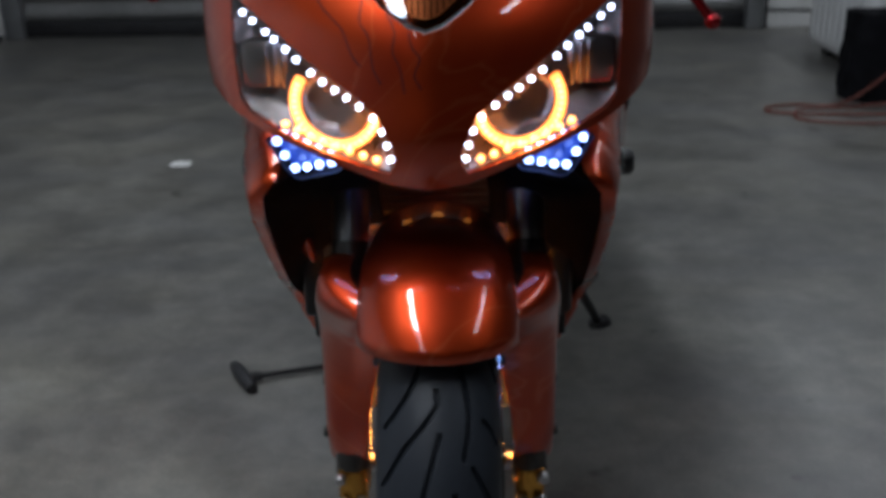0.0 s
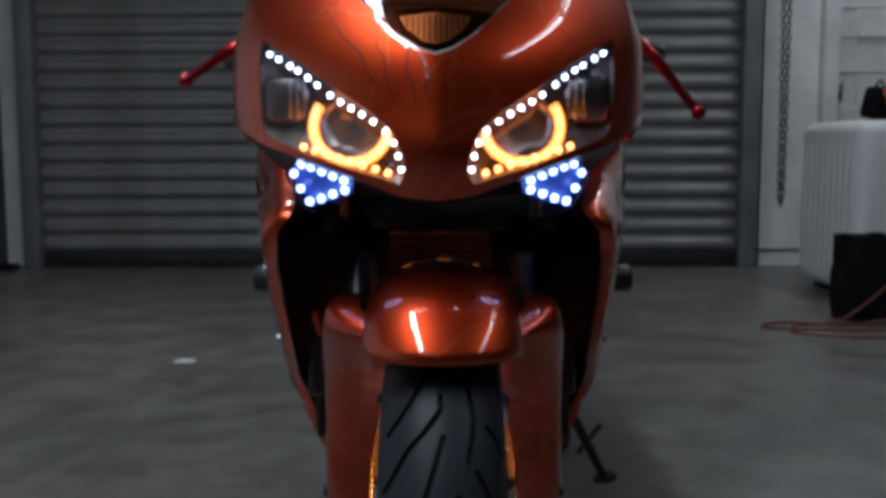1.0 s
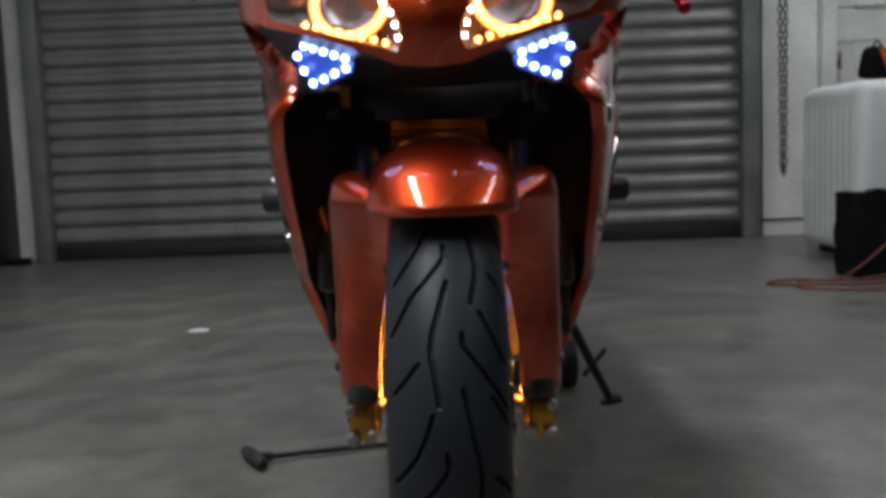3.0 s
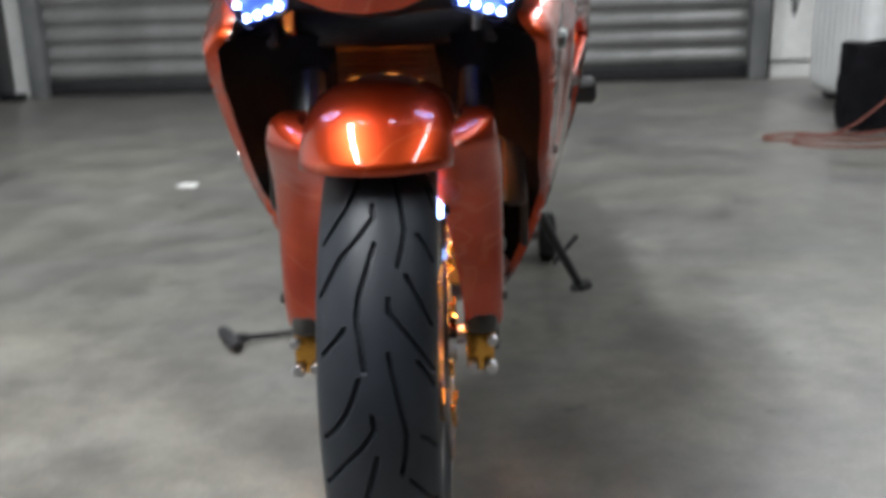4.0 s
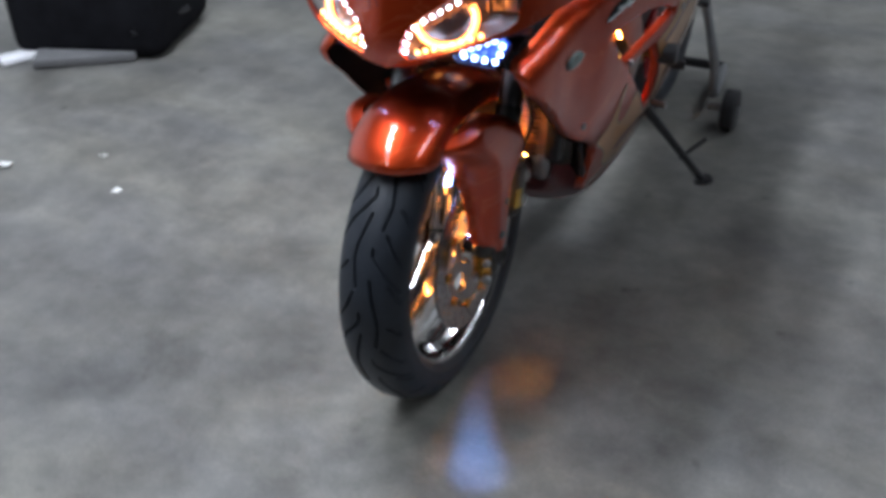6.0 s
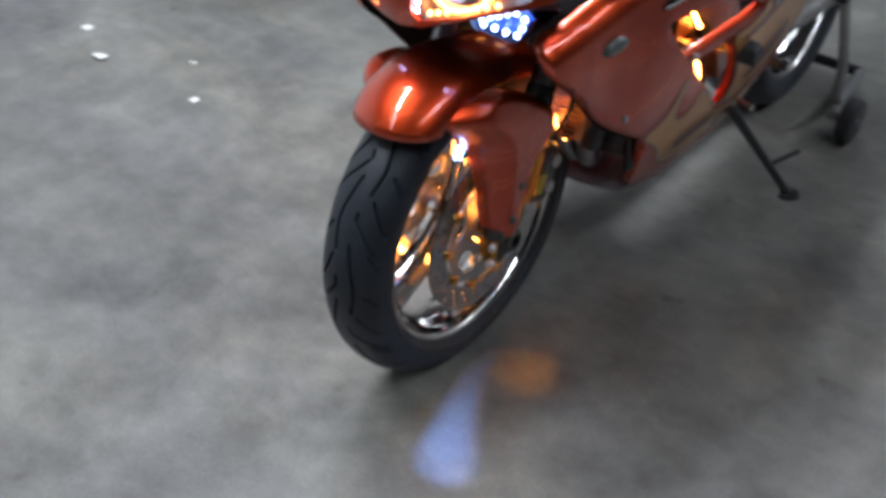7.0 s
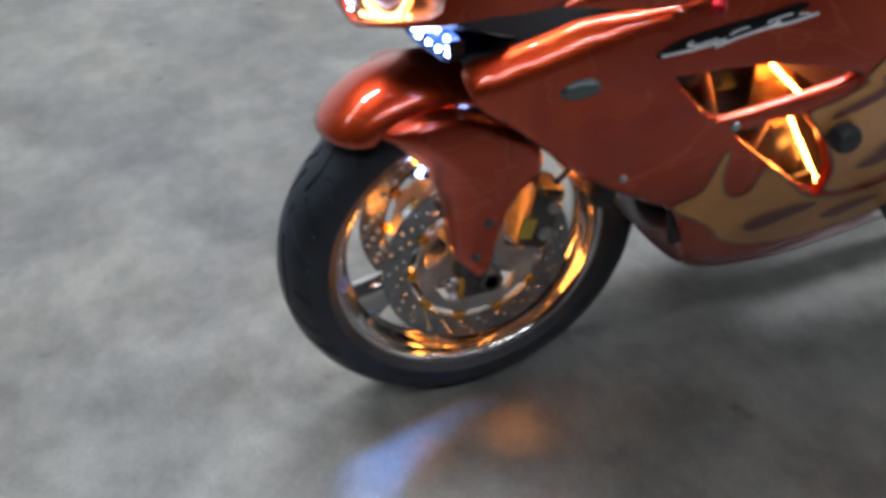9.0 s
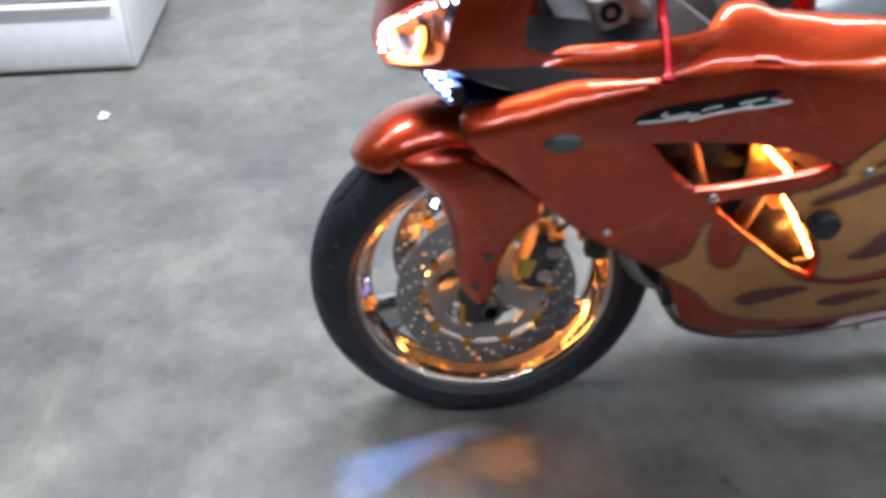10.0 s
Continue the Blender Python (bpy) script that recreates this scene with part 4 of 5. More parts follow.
TONGUES = [
    [(0.386, 0.347), (0.407, 0.369), (0.465, 0.381), (0.495, 0.372), (0.457, 0.351), (0.409, 0.329)],
    [(0.60, 0.628), (0.54, 0.606), (0.491, 0.582), (0.452, 0.564), (0.447, 0.552), (0.481, 0.560), (0.546, 0.586), (0.61, 0.60)],
    [(0.64, 0.53), (0.574, 0.501), (0.549, 0.462), (0.528, 0.443), (0.564, 0.437), (0.60, 0.456), (0.65, 0.49)],
    [(0.560, 0.645), (0.535, 0.630), (0.515, 0.612), (0.545, 0.622), (0.575, 0.640)],
    [(0.52, 0.335), (0.56, 0.355), (0.62, 0.352), (0.59, 0.332), (0.55, 0.318)],
]
for s in (1, -1):
    flip = (lambda b: b) if s > 0 else mirror
    fairing = part("side_fairing", flip(panel([(p.x, p.y) for p in curve(SIDE, 3, True)], side, VENTS, 0.012, 0.006, 0.006, 0.010, (-1, 0, 0))), CANDY, bike, "glossy candy red side fairing with flames", leans=True)
    for fl in FLAMES:
        lp = [(p.x, p.y) for p in curve(fl, 4, True)]
        part("flame", flip(panel(lp, lambda u, v, w=0: side(u, v, -0.0012), VENTS, 0.014)), FLAME, fairing, "painted orange-gold flame", leans=True)
        part("flame_outline", flip(ribbon(lp, 0.0035, True, side, -0.0018)), FLAME_EDGE, fairing, leans=True)
    for fl in TONGUES:
        lp = [(p.x, p.y) for p in curve(fl, 4, True)]
        part("red_tongue", flip(panel(lp, lambda u, v, w=0: side(u, v, -0.0022), (), 0.014)), MAROON, fairing, "painted dark red tongue", leans=True)
        part("tongue_outline", flip(ribbon(lp, 0.003, True, side, -0.0026)), FLAME_EDGE, fairing, leans=True)
    oval = [(0.087 + 0.027 * math.cos(a), 0.652 + 0.0150 * math.sin(a) + 0.10 * 0.027 * math.cos(a)) for a in (2 * math.pi * k / 28 for k in range(28))]
    part("oval_marker", flip(panel(oval, lambda u, v, w=0: side(u, v, w - 0.008), (), 0.006, 0.010, 0.008, 0.006, (-1, 0, 0))), GREENLENS, fairing, "smoked oval marker lamp", leans=True)
    # the maker's emblem, as plain black and white strokes
    EMB = [(0.177, 0.6927), (0.1955, 0.7054), (0.2215, 0.7132), (0.2558, 0.719), (0.3037, 0.7254), (0.3585, 0.7331), (0.3709, 0.7279), (0.3585, 0.7209), (0.3791, 0.7135), (0.3174, 0.7079), (0.2626, 0.697), (0.2489, 0.6887), (0.2421, 0.6951), (0.1873, 0.6866)]
    emblem = part("emblem", flip(panel([(p.x, p.y) for p in curve(EMB, 3, True)], lambda u, v, w=0: side(u, v, -0.0012), (), 0.012)), BLACKINK, fairing, "black and white swoosh emblem", leans=True)
    for stroke, wd in (([(0.1825, 0.6899), (0.2147, 0.6936), (0.2455, 0.6978), (0.264, 0.7026)], 0.0042), ([(0.2503, 0.6931), (0.2797, 0.7015), (0.3174, 0.7084), (0.3339, 0.7143)], 0.0042), ([(0.3174, 0.7084), (0.3482, 0.7105), (0.3832, 0.7169)], 0.0042), ([(0.2215, 0.7052), (0.2147, 0.7005), (0.2297, 0.6994), (0.2523, 0.7047)], 0.003), ([(0.2681, 0.7068), (0.2791, 0.7111), (0.2928, 0.7132)], 0.0028), ([(0.3161, 0.7153), (0.3325, 0.719), (0.3489, 0.7217)], 0.0028), ([(0.3572, 0.7196), (0.3722, 0.718)], 0.0028)):
        lp = [(p.x, p.y) for p in curve(stroke, 5)]
        part("stroke", flip(ribbon(lp, wd * 0.85, False, side, -0.0020)), WHITEINK, emblem, leans=True)
    for y, z in ((0.304, 0.566), (0.511, 0.605)):
        q = side(y, z, 0.001)
        bolt((s * q.x, q.y, q.z), (s, 0, 0), 0.0075, 0.006, STEEL, fairing, leans=True)
    bolt((s * (side_width(0.16, 0.50) - 0.001), 0.16, 0.50), (s, 0, 0), 0.006, 0.005, STEEL, fairing, leans=True)
    # black panel in the gap under the cowl
    GAP = [(-0.070, 0.735), (-0.02, 0.775), (0.06, 0.790), (0.22, 0.795), (0.24, 0.755), (0.20, 0.735), (0.10, 0.715), (0.05, 0.690), (-0.01, 0.668), (-0.040, 0.668)]
    part("gap_panel", flip(panel(GAP, lambda u, v, w=0: Vector((min(side(u, v, 0.030).x, 0.232), u, v)), (), 0.010)), BLACKINK, bike, "black panel between cowl and fairing", leans=True)
    # inner shell behind the fairing's front edge
    edge = curve([(-0.048, 0.660), (-0.030, 0.630), (0.012, 0.595), (0.055, 0.552), (0.126, 0.487), (0.236, 0.420), (0.262, 0.397), (0.290, 0.340), (0.315, 0.285)], 5)
    bm = bmesh.new()
    rows = []
    for p in edge:
        a = side(p.x, p.y, 0.014)
        row = []
        for k in range(6):
            t = k / 5
            row.append(bm.verts.new((a.x - 0.098 * t * t - 0.022 * t, a.y + 0.110 * t, a.z + 0.012 * math.sin(math.pi * t))))
        rows.append(row)
    for p, q in zip(rows, rows[1:]):
        for k in range(5):
            bm.faces.new((p[k], p[k + 1], q[k + 1], q[k]))
    part("inner_shell", flip(bm), FABRIC, bike, "black inner shell of the fairing", leans=True)
    part("edge_post", solid((s * 0.177, 0.276, 0.384), (0.012, 0.026, 0.104), 0.004, Matrix.Rotation(radians(8), 3, "X")), BLACK, bike, "black post at the fairing's lower edge", leans=True)
    # ledge panel between the cowl's flank and the tank
    bm = bmesh.new()
    rows = []
    for k in range(15):
        t = k / 14
        y = 0.048 + 0.285 * t
        row = []
        ease = 0.35 + 0.65 * min(1.0, t / 0.10) ** 0.5
        for j in range(-3, 6):
            w = max(0, j) / 5
            top = 0.796 + 0.020 * t ** 2
            low = 0.0075 * max(0, -j) * min(1.0, t / 0.4)
            row.append(bm.verts.new((0.238 + 0.013 * min(1.0, t / 0.45) - 0.040 * max(0.0, (t - 0.55) / 0.45) ** 1.5 - 0.010 * w - 0.008 * w ** 4 - 0.15 * low, y + 0.01 * w, 0.778 + 0.004 * t + (top - 0.776) * min(1.0, 1.2 * w) * ease - low)))
        rows.append(row)
    for p, q in zip(rows, rows[1:]):
        for j in range(8):
            bm.faces.new((p[j], p[j + 1], q[j + 1], q[j]))
    part("ledge_panel", flip(bm), CANDY, bike, "glossy orange ledge panel beside the tank", leans=True)
    COVER = [(0.205, 0.757), (0.262, 0.787), (0.305, 0.822), (0.345, 0.826), (0.38, 0.815), (0.47, 0.806), (0.57, 0.796), (0.69, 0.765), (0.70, 0.725), (0.60, 0.715), (0.50, 0.735), (0.42, 0.750), (0.33, 0.762), (0.27, 0.756)]

    def cover_face(u, v, w=0):
        x = lerp_table(v, [0.70, 0.74, 0.76, 0.775, 0.80, 0.83, 0.86], [0.262, 0.260, 0.256, 0.246, 0.218, 0.178, 0.12])
        bulge = 0.016 * math.exp(-((u - 0.44) / 0.07) ** 2) * min(1.0, max(0.0, (0.80 - v) / 0.03))
        out = 0.8 * flare(u)
        return Vector((x + bulge + out - w, u - 0.54 * out, v + 0.64 * out))

    cov = part("tank_cover", flip(panel([(p.x, p.y) for p in curve(COVER, 3, True)], cover_face, (), 0.012, 0.010, 0.008, 0.012, (-1, 0, 0))), CANDY, bike, "glossy candy orange tank cover", leans=True)
    bolt((s * 0.188, 0.312, 0.812), (s, 0, 0.9), 0.008, 0.006, STEEL, cov, leans=True)
    # crash bobbin
    y, z = 0.452, 0.540
    bm = tube(bmesh.new(), [(s * 0.225, y, z), (s * 0.252, y, z), (s * 0.254, y, z), (s * 0.297, y, z), (s * 0.303, y, z)], [0.012, 0.012, 0.0215, 0.0215, 0.017], 20)
    tube(bm, [(s * 0.299, y, z), (s * 0.304, y, z)], 0.009, 8)
    part("crash_bobbin", bm, BLACK, bike, "black plastic crash bobbin", leans=True)

# Red strip added in the right-hand opening for the fairing's inner face.
INNER_STRIP = [(0.186, 0.622), (0.191, 0.600), (0.188, 0.570), (0.176, 0.538), (0.158, 0.508), (0.153, 0.520), (0.160, 0.560), (0.170, 0.600)]
bm = panel([(p.x, p.y) for p in curve(INNER_STRIP, 4, True)], lambda u, v, w=0: Vector((u, 0.115 + 0.3 * (u - 0.17) + 0.25 * (0.57 - v) + w, v)), (), 0.008, 0.008, 0.006, 0.006, (0, 1, 0))
part("inner_fairing_strip", mirror(bm), CANDY, bike, "dull red strip standing in for the fairing's inner face", leans=True)

# Belly pan joining both fairings below.
bm = bmesh.new()
rows = []
for i in range(16):
    y = 0.315 + 0.36 * i / 15
    low = lerp_table(y, [0.30, 0.352, 0.42, 0.53, 0.665], [0.287, 0.252, 0.240, 0.252, 0.287])
    w0 = side_width(y, low) + flare(y) - 0.004
    rows.append([bm.verts.new((w0 * math.sin(radians(90 * k / 8)), y, low + 0.004 - 0.045 * math.cos(radians(90 * k / 8)))) for k in range(-8, 9)])
for p, q in zip(rows, rows[1:]):
    for k in range(16):
        bm.faces.new((p[k], p[k + 1], q[k + 1], q[k]))
part("belly_pan", bm, MAROON, bike, "dark red painted belly pan", leans=True)

# Radiator with fins, behind the fork.
rad = part("radiator", solid((0, 0.185, 0.545), (0.31, 0.026, 0.235), 0.004, Matrix.Rotation(radians(-14), 3, "X")), COPPER, bike, "dusty radiator core", leans=True)
fin = None
for k in range(25):
    d = -0.11 + 0.0091 * k
    if fin is None:
        fin = part("fin", solid((0, 0, 0), (0.27, 0.006, 0.0035)), COPPER, rad, smooth=False)
    else:
        fin = new("fin", fin.data)
        fin.parent = rad
    fin.location = (-0.006, 0.185 - 0.016 + d * 0.24, 0.545 + d)
for x in (-0.16, 0.16):
    part("radiator_tank", solid((x, 0.185, 0.545), (0.03, 0.034, 0.25), 0.008, Matrix.Rotation(radians(-14), 3, "X")), BLACK, rad, leans=True)

# Engine, frame and pipes.
bm = bmesh.new()
box(bm, (0, 0.46, 0.44), (0.30, 0.30, 0.25), 0.03)
box(bm, (0, 0.33, 0.60), (0.28, 0.18, 0.16), 0.02, Matrix.Rotation(radians(-25), 3, "X"))
engine = part("engine", bm, DARKMETAL, bike, "dark alloy engine block", leans=True)
for s in (1, -1):
    part("crankcase_cover", tube(bmesh.new(), [(s * 0.14, 0.46, 0.43), (s * 0.17, 0.46, 0.43), (s * 0.185, 0.46, 0.43)], [0.095, 0.092, 0.075], 32), DARKMETAL, engine, "cast alloy engine cover", leans=True)
    spar = curve([(s * 0.07, 0.20, 0.80), (s * 0.150, 0.32, 0.72), (s * 0.168, 0.46, 0.63), (s * 0.160, 0.60, 0.52), (s * 0.150, 0.68, 0.40)], 6)
    bm = bmesh.new()
    prev = None
    for i, p in enumerate(spar):
        d = (spar[min(i + 1, len(spar) - 1)] - spar[max(i - 1, 0)]).normalized()
        up = Vector((0, -d.z, d.y)).normalized() * 0.045
        sd = Vector((s * 0.016, 0, 0))
        ring = [bm.verts.new(q) for q in (p + up + sd, p - up + sd, p - up - sd, p + up - sd)]
        if prev:
            for k in range(4):
                bm.faces.new((prev[k], prev[(k + 1) % 4], ring[(k + 1) % 4], ring[k]))
        prev = ring
    part("frame_spar", bm, ALLOY, bike, "cast alloy frame spar", leans=True)
    for k in range(2):
        pipe = curve([(s * (0.05 + 0.05 * k), 0.27, 0.56), (s * (0.06 + 0.05 * k), 0.225, 0.46), (s * (0.06 + 0.04 * k), 0.26, 0.34), (s * 0.05, 0.42, 0.27), (s * 0.03, 0.62, 0.28)], 6)
        part("exhaust_header", bar(pipe, 0.018, 12), STEEL, bike, "heat-stained exhaust header", leans=True)
    strut = bar([(s * 0.185, 0.262, 0.67), (s * 0.187, 0.318, 0.51)], 0.0125, 12)
    part("coolant_pipe", bar([(s * 0.186, 0.398, 0.545), (s * 0.184, 0.362, 0.455)], 0.0145, 12), COPPER, bike, leans=True)
    part("coolant_pipe", strut, COPPER, bike, leans=True)
    part("bracket", solid((s * 0.185, 0.245, 0.625), (0.03, 0.05, 0.03), 0.006), BLACK, bike, leans=True)
    part("side_cover", solid((s * 0.178, 0.50, 0.43), (0.02, 0.05, 0.06), 0.008), BLACK, bike, leans=True)
    # amber strips lighting the engine bay
    flipm = (lambda b: b) if s > 0 else mirror
    for plate in ([(0.376, 0.640), (0.405, 0.632), (0.452, 0.566), (0.408, 0.545), (0.372, 0.548)], [(0.402, 0.545), (0.450, 0.540), (0.484, 0.470), (0.526, 0.372), (0.494, 0.372), (0.437, 0.472)]):
        part("bay_plate", flipm(panel(plate, lambda u, v, w=0: Vector((0.181 + 0.05 * (u - 0.44), u, v)), (), 0.02, 0.0, 0.0, 0.008, (-1, 0, 0))), BAYGOLD, bike, "gold-coloured plate lit by amber diodes", leans=True)
    up = [(s * 0.189, 0.393 + 0.0070 * k, 0.612 - 0.0070 * k) for k in range(8)]
    dn = [(s * (0.190 + 0.0002 * k), 0.434 + 0.0060 * k, 0.529 - 0.0105 * k) for k in range(14)]
    for row in (up, dn):
        backing = part("light_strip", bar([Vector(p) - Vector((s * 0.006, 0, 0)) for p in (row[0], row[-1])], 0.004, 6), BLACK, bike, "strip of amber diodes in the engine bay", leans=True)
        diodes(row, 0.0034, LED_AMBER, backing)
    bulb("amber_bay_light", (s * 0.206, 0.402, 0.585), 0.05, AMBER, 0.008)
    bulb("amber_bay_light", (s * 0.206, 0.452, 0.475), 0.07, AMBER, 0.008)
    part("bay_bracket", solid((s * 0.196, 0.478, 0.402), (0.016, 0.040, 0.040), 0.008), BLACK, bike, leans=True)
    # strip behind the lower front edge, beside the wheel
    wl = [(s * 0.100, 0.128 + 0.009 * k, 0.470 - 0.011 * k) for k in range(6)]
    backing = part("light_strip", bar([Vector(p) + Vector((s * 0.006, 0, 0)) for p in (wl[0], wl[-1])], 0.004, 6), BLACK, bike, "short strip of amber diodes beside the wheel", leans=True)
    diodes(wl, 0.0046, LED_AMBER, backing)
    bulb("amber_wheel_light", (s * 0.088, 0.150, 0.430), 0.008, AMBER, 0.014)
    # Strip added behind the disc for beaded amber reflections in the rim.
    fl = [(s * 0.050, 0.105 * math.cos(a), AXZ + 0.105 * math.sin(a)) for a in (radians(-168 + 6 * k) for k in range(11))]
    backing = part("light_strip", bar([Vector(p) + Vector((s * 0.0045, 0, 0)) for p in fl], 0.004, 6), BLACK, bike, "curved strip of amber diodes added behind the disc")
    diodes(fl, 0.0032, LED_AMBER, backing, False)
    # Bare lamps added inside the wheel for the amber glow in the rim.
    bulb("rim_glow_lamp", (s * 0.046, 0.068, 0.220), 0.018, AMBER, 0.006)
    bulb("rim_glow_lamp", (s * 0.046, -0.060, 0.214), 0.025, AMBER, 0.006)
    fk = [on_fork(s * 0.0865, 0.03 + 0.0065 * k, 0.020) for k in range(32)]
    backing = part("light_strip", bar([p + Vector((s * 0.004, 0, 0)) for p in (fk[0], fk[-1])], 0.003, 6), BLACK, bike, "strip of amber diodes behind the fork leg")
    diodes(fk, 0.0024, LED_AMBER, backing, False)
    # Another added lamp, between disc and spokes, warms hub and guard.
    bulb("hub_glow_lamp", (s * 0.050, -0.045, 0.405), 0.05, AMBER, 0.008)

# Tank, seat and tail.
bm = bmesh.new()
rows = []
for i in range(25):
    t = i / 24
    y = 0.40 + 0.42 * t
    w = 0.165 * math.sin(math.pi * (0.16 + 0.72 * t)) ** 0.55
    top = lerp_table(t, [0, 0.15, 0.4, 0.7, 1], [0.76, 0.80, 0.85, 0.85, 0.81])
    row = []
    for k in range(25):
        a = math.pi * k / 24
        x = w * math.copysign(abs(math.cos(a)) ** 0.7, math.cos(a))
        row.append(bm.verts.new((x, y, 0.72 + (top - 0.72) * math.sin(a) ** 0.62)))
    rows.append(row)
for p, q in zip(rows, rows[1:]):
    for k in range(24):
        bm.faces.new((p[k], p[k + 1], q[k + 1], q[k]))
bm.faces.new(rows[0])
bm.faces.new(rows[-1][::-1])
part("fuel_tank", bm, GREYVINYL, bike, "fuel tank under a dark grey cover", leans=True)
bm = bmesh.new()
rows = []
for i in range(20):
    t = i / 19
    y = 0.80 + 0.36 * t
    w = 0.145 - 0.03 * t + 0.02 * math.sin(t * 3.1)
    zt = 0.815 + 0.035 * t
    rows.append([bm.verts.new((w * math.copysign(abs(math.cos(a)) ** 0.6, math.cos(a)), y, zt - 0.06 + 0.06 * math.sin(a) ** 0.5)) for a in (math.pi * k / 16 for k in range(17))])
for p, q in zip(rows, rows[1:]):
    for k in range(16):
        bm.faces.new((p[k], p[k + 1], q[k + 1], q[k]))
part("seat", bm, SEATMAT, bike, "black vinyl seat", leans=True)
bm = bmesh.new()
rows = []
for i in range(20):
    t = i / 19
    y = 1.12 + 0.42 * t
    w, zt, zb = 0.13 * (1 - 0.75 * t ** 1.5), 0.86 + 0.07 * t, 0.74 + 0.14 * t
    rows.append([bm.verts.new((w * math.copysign(abs(math.cos(a)) ** 0.6, math.cos(a)), y, 0.5 * (zt + zb) + 0.5 * (zt - zb) * math.copysign(abs(math.sin(a)) ** 0.6, math.sin(a)))) for a in (2 * math.pi * k / 24 for k in range(24))])
for p, q in zip(rows, rows[1:]):
    for k in range(24):
        bm.faces.new((p[k], p[(k + 1) % 24], q[(k + 1) % 24], q[k]))
bm.faces.new(rows[-1])
part("tail_cowl", bm, CANDY, bike, "glossy candy red tail cowl", leans=True)
for s in (1, -1):
    bm = bmesh.new()
    tube(bm, curve([(s * 0.10, 0.66, 0.40), (s * 0.125, 0.90, 0.37), (s * 0.115, 1.20, 0.33), (s * 0.112, 1.42, 0.318)], 6), 0.030, 12)
    part("swingarm", bm, ALLOY, bike, "cast alloy swingarm", leans=True)
    part("footrest_hanger", solid((s * 0.165, 0.80, 0.42), (0.014, 0.09, 0.16), 0.012, Matrix.Rotation(radians(20), 3, "X")), REDANO, bike, leans=True)
    part("footrest", bar([(s * 0.172, 0.80, 0.375), (s * 0.245, 0.81, 0.372)], 0.012, 12), BLACK, bike, leans=True)
    part("subframe_rail", bar([(s * 0.11, 0.72, 0.62), (s * 0.10, 1.15, 0.78)], 0.014, 10), BLACK, bike, leans=True)
part("gear_lever", bar(curve([(0.185, 0.80, 0.33), (0.200, 0.68, 0.335), (0.245, 0.655, 0.335)], 5), 0.007, 10), STEEL, bike, leans=True)
part("chain_guard", solid((0.09, 1.12, 0.40), (0.05, 0.42, 0.012), 0.004), BLACK, bike, leans=True)

# Side stand, folded out but clear of the floor.
bm = tube(bmesh.new(), [(0.190, 0.640, 0.340), (0.240, 0.700, 0.245), (0.318, 0.806, 0.088)], [0.012, 0.010, 0.0085], 12)
stand = part("side_stand", bm, BLACK, bike, "black steel side stand, folded out")
part("stand_foot", tube(bmesh.new(), [(0.320, 0.808, 0.091), (0.322, 0.808, 0.081)], [0.021, 0.025], 16), BLACK, stand)
part("stand_peg", bar([(0.262, 0.775, 0.148), (0.312, 0.823, 0.188)], 0.0055, 8), BLACK, stand)

# Handlebars, levers, mirrors' stubs, instruments.
for s in (1, -1):
    z0 = 0.898 if s > 0 else 0.890
    bm = tube(bmesh.new(), [(s * 0.105, 0.235, z0 + 0.012), (s * 0.20, 0.275, z0)], 0.011, 12)
    part("clip_on_bar", bm, BLACK, bike)
    part("grip", tube(bmesh.new(), [(s * 0.185, 0.268, z0), (s * 0.30, 0.318, z0 - 0.014), (s * 0.312, 0.323, z0 - 0.016)], [0.0165, 0.0165, 0.013], 16), BLACK, bike, "black rubber grip")
    part("lever_perch", solid((s * 0.205, 0.245, z0 + 0.002), (0.055, 0.035, 0.026), 0.007), BLACK, bike)
    tip = Vector((0.334, 0.185, 0.795)) if s > 0 else Vector((-0.336, 0.180, 0.838))
    root = Vector((s * 0.235, 0.205, z0 + 0.006))
    bm = tube(bmesh.new(), curve([root, root.lerp(tip, 0.35) + Vector((0, -0.012, 0.006)), root.lerp(tip, 0.75) + Vector((0, -0.004, 0.002)), tip], 6), [0.0075] * 10 + [0.006] * 9, 10)
    res = bmesh.ops.create_icosphere(bm, subdivisions=2, radius=0.0105)
    bmesh.ops.translate(bm, vec=tip, verts=res["verts"])
    part("lever", bm, REDANO, bike, "red anodised hand lever")
bm = solid((0, 0.185, 0.815), (0.25, 0.07, 0.028), 0.010, Matrix.Rotation(radians(-23), 3, "X"))
# Three hidden amber lamps, without fittings, added to light the radiator fins.
for x in (-0.07, 0.0, 0.07):
    bulb("radiator_fill_lamp", (x, 0.168, 0.667), 0.007, AMBER, 0.012)
part("top_yoke", bm, ALLOY, bike, "alloy top yoke")
part("filler_knob", tube(bmesh.new(), [(0.10, 0.445, 0.785), (0.10, 0.440, 0.815), (0.10, 0.438, 0.822)], [0.020, 0.022, 0.015], 20), REDANO, bike, "red anodised knob")
gauge = part("instrument_panel", solid((-0.004, 0.062, 0.868), (0.15, 0.03, 0.075), 0.014, Matrix.Rotation(radians(-35), 3, "X"), 3), BLACK, bike, "black instrument panel with grey display")
part("display", solid((-0.004, 0.040, 0.872), (0.10, 0.002, 0.045), 0.0, Matrix.Rotation(radians(-35), 3, "X")), ALLOY, gauge)
bm = tube(bmesh.new(), [(0.115, 0.165, 0.79), (0.115, 0.150, 0.832), (0.115, 0.149, 0.836)], [0.026, 0.026, 0.020], 20)
res_pot = part("fluid_reservoir", bm, ALLOY, bike, "silver reservoir with a round cap")
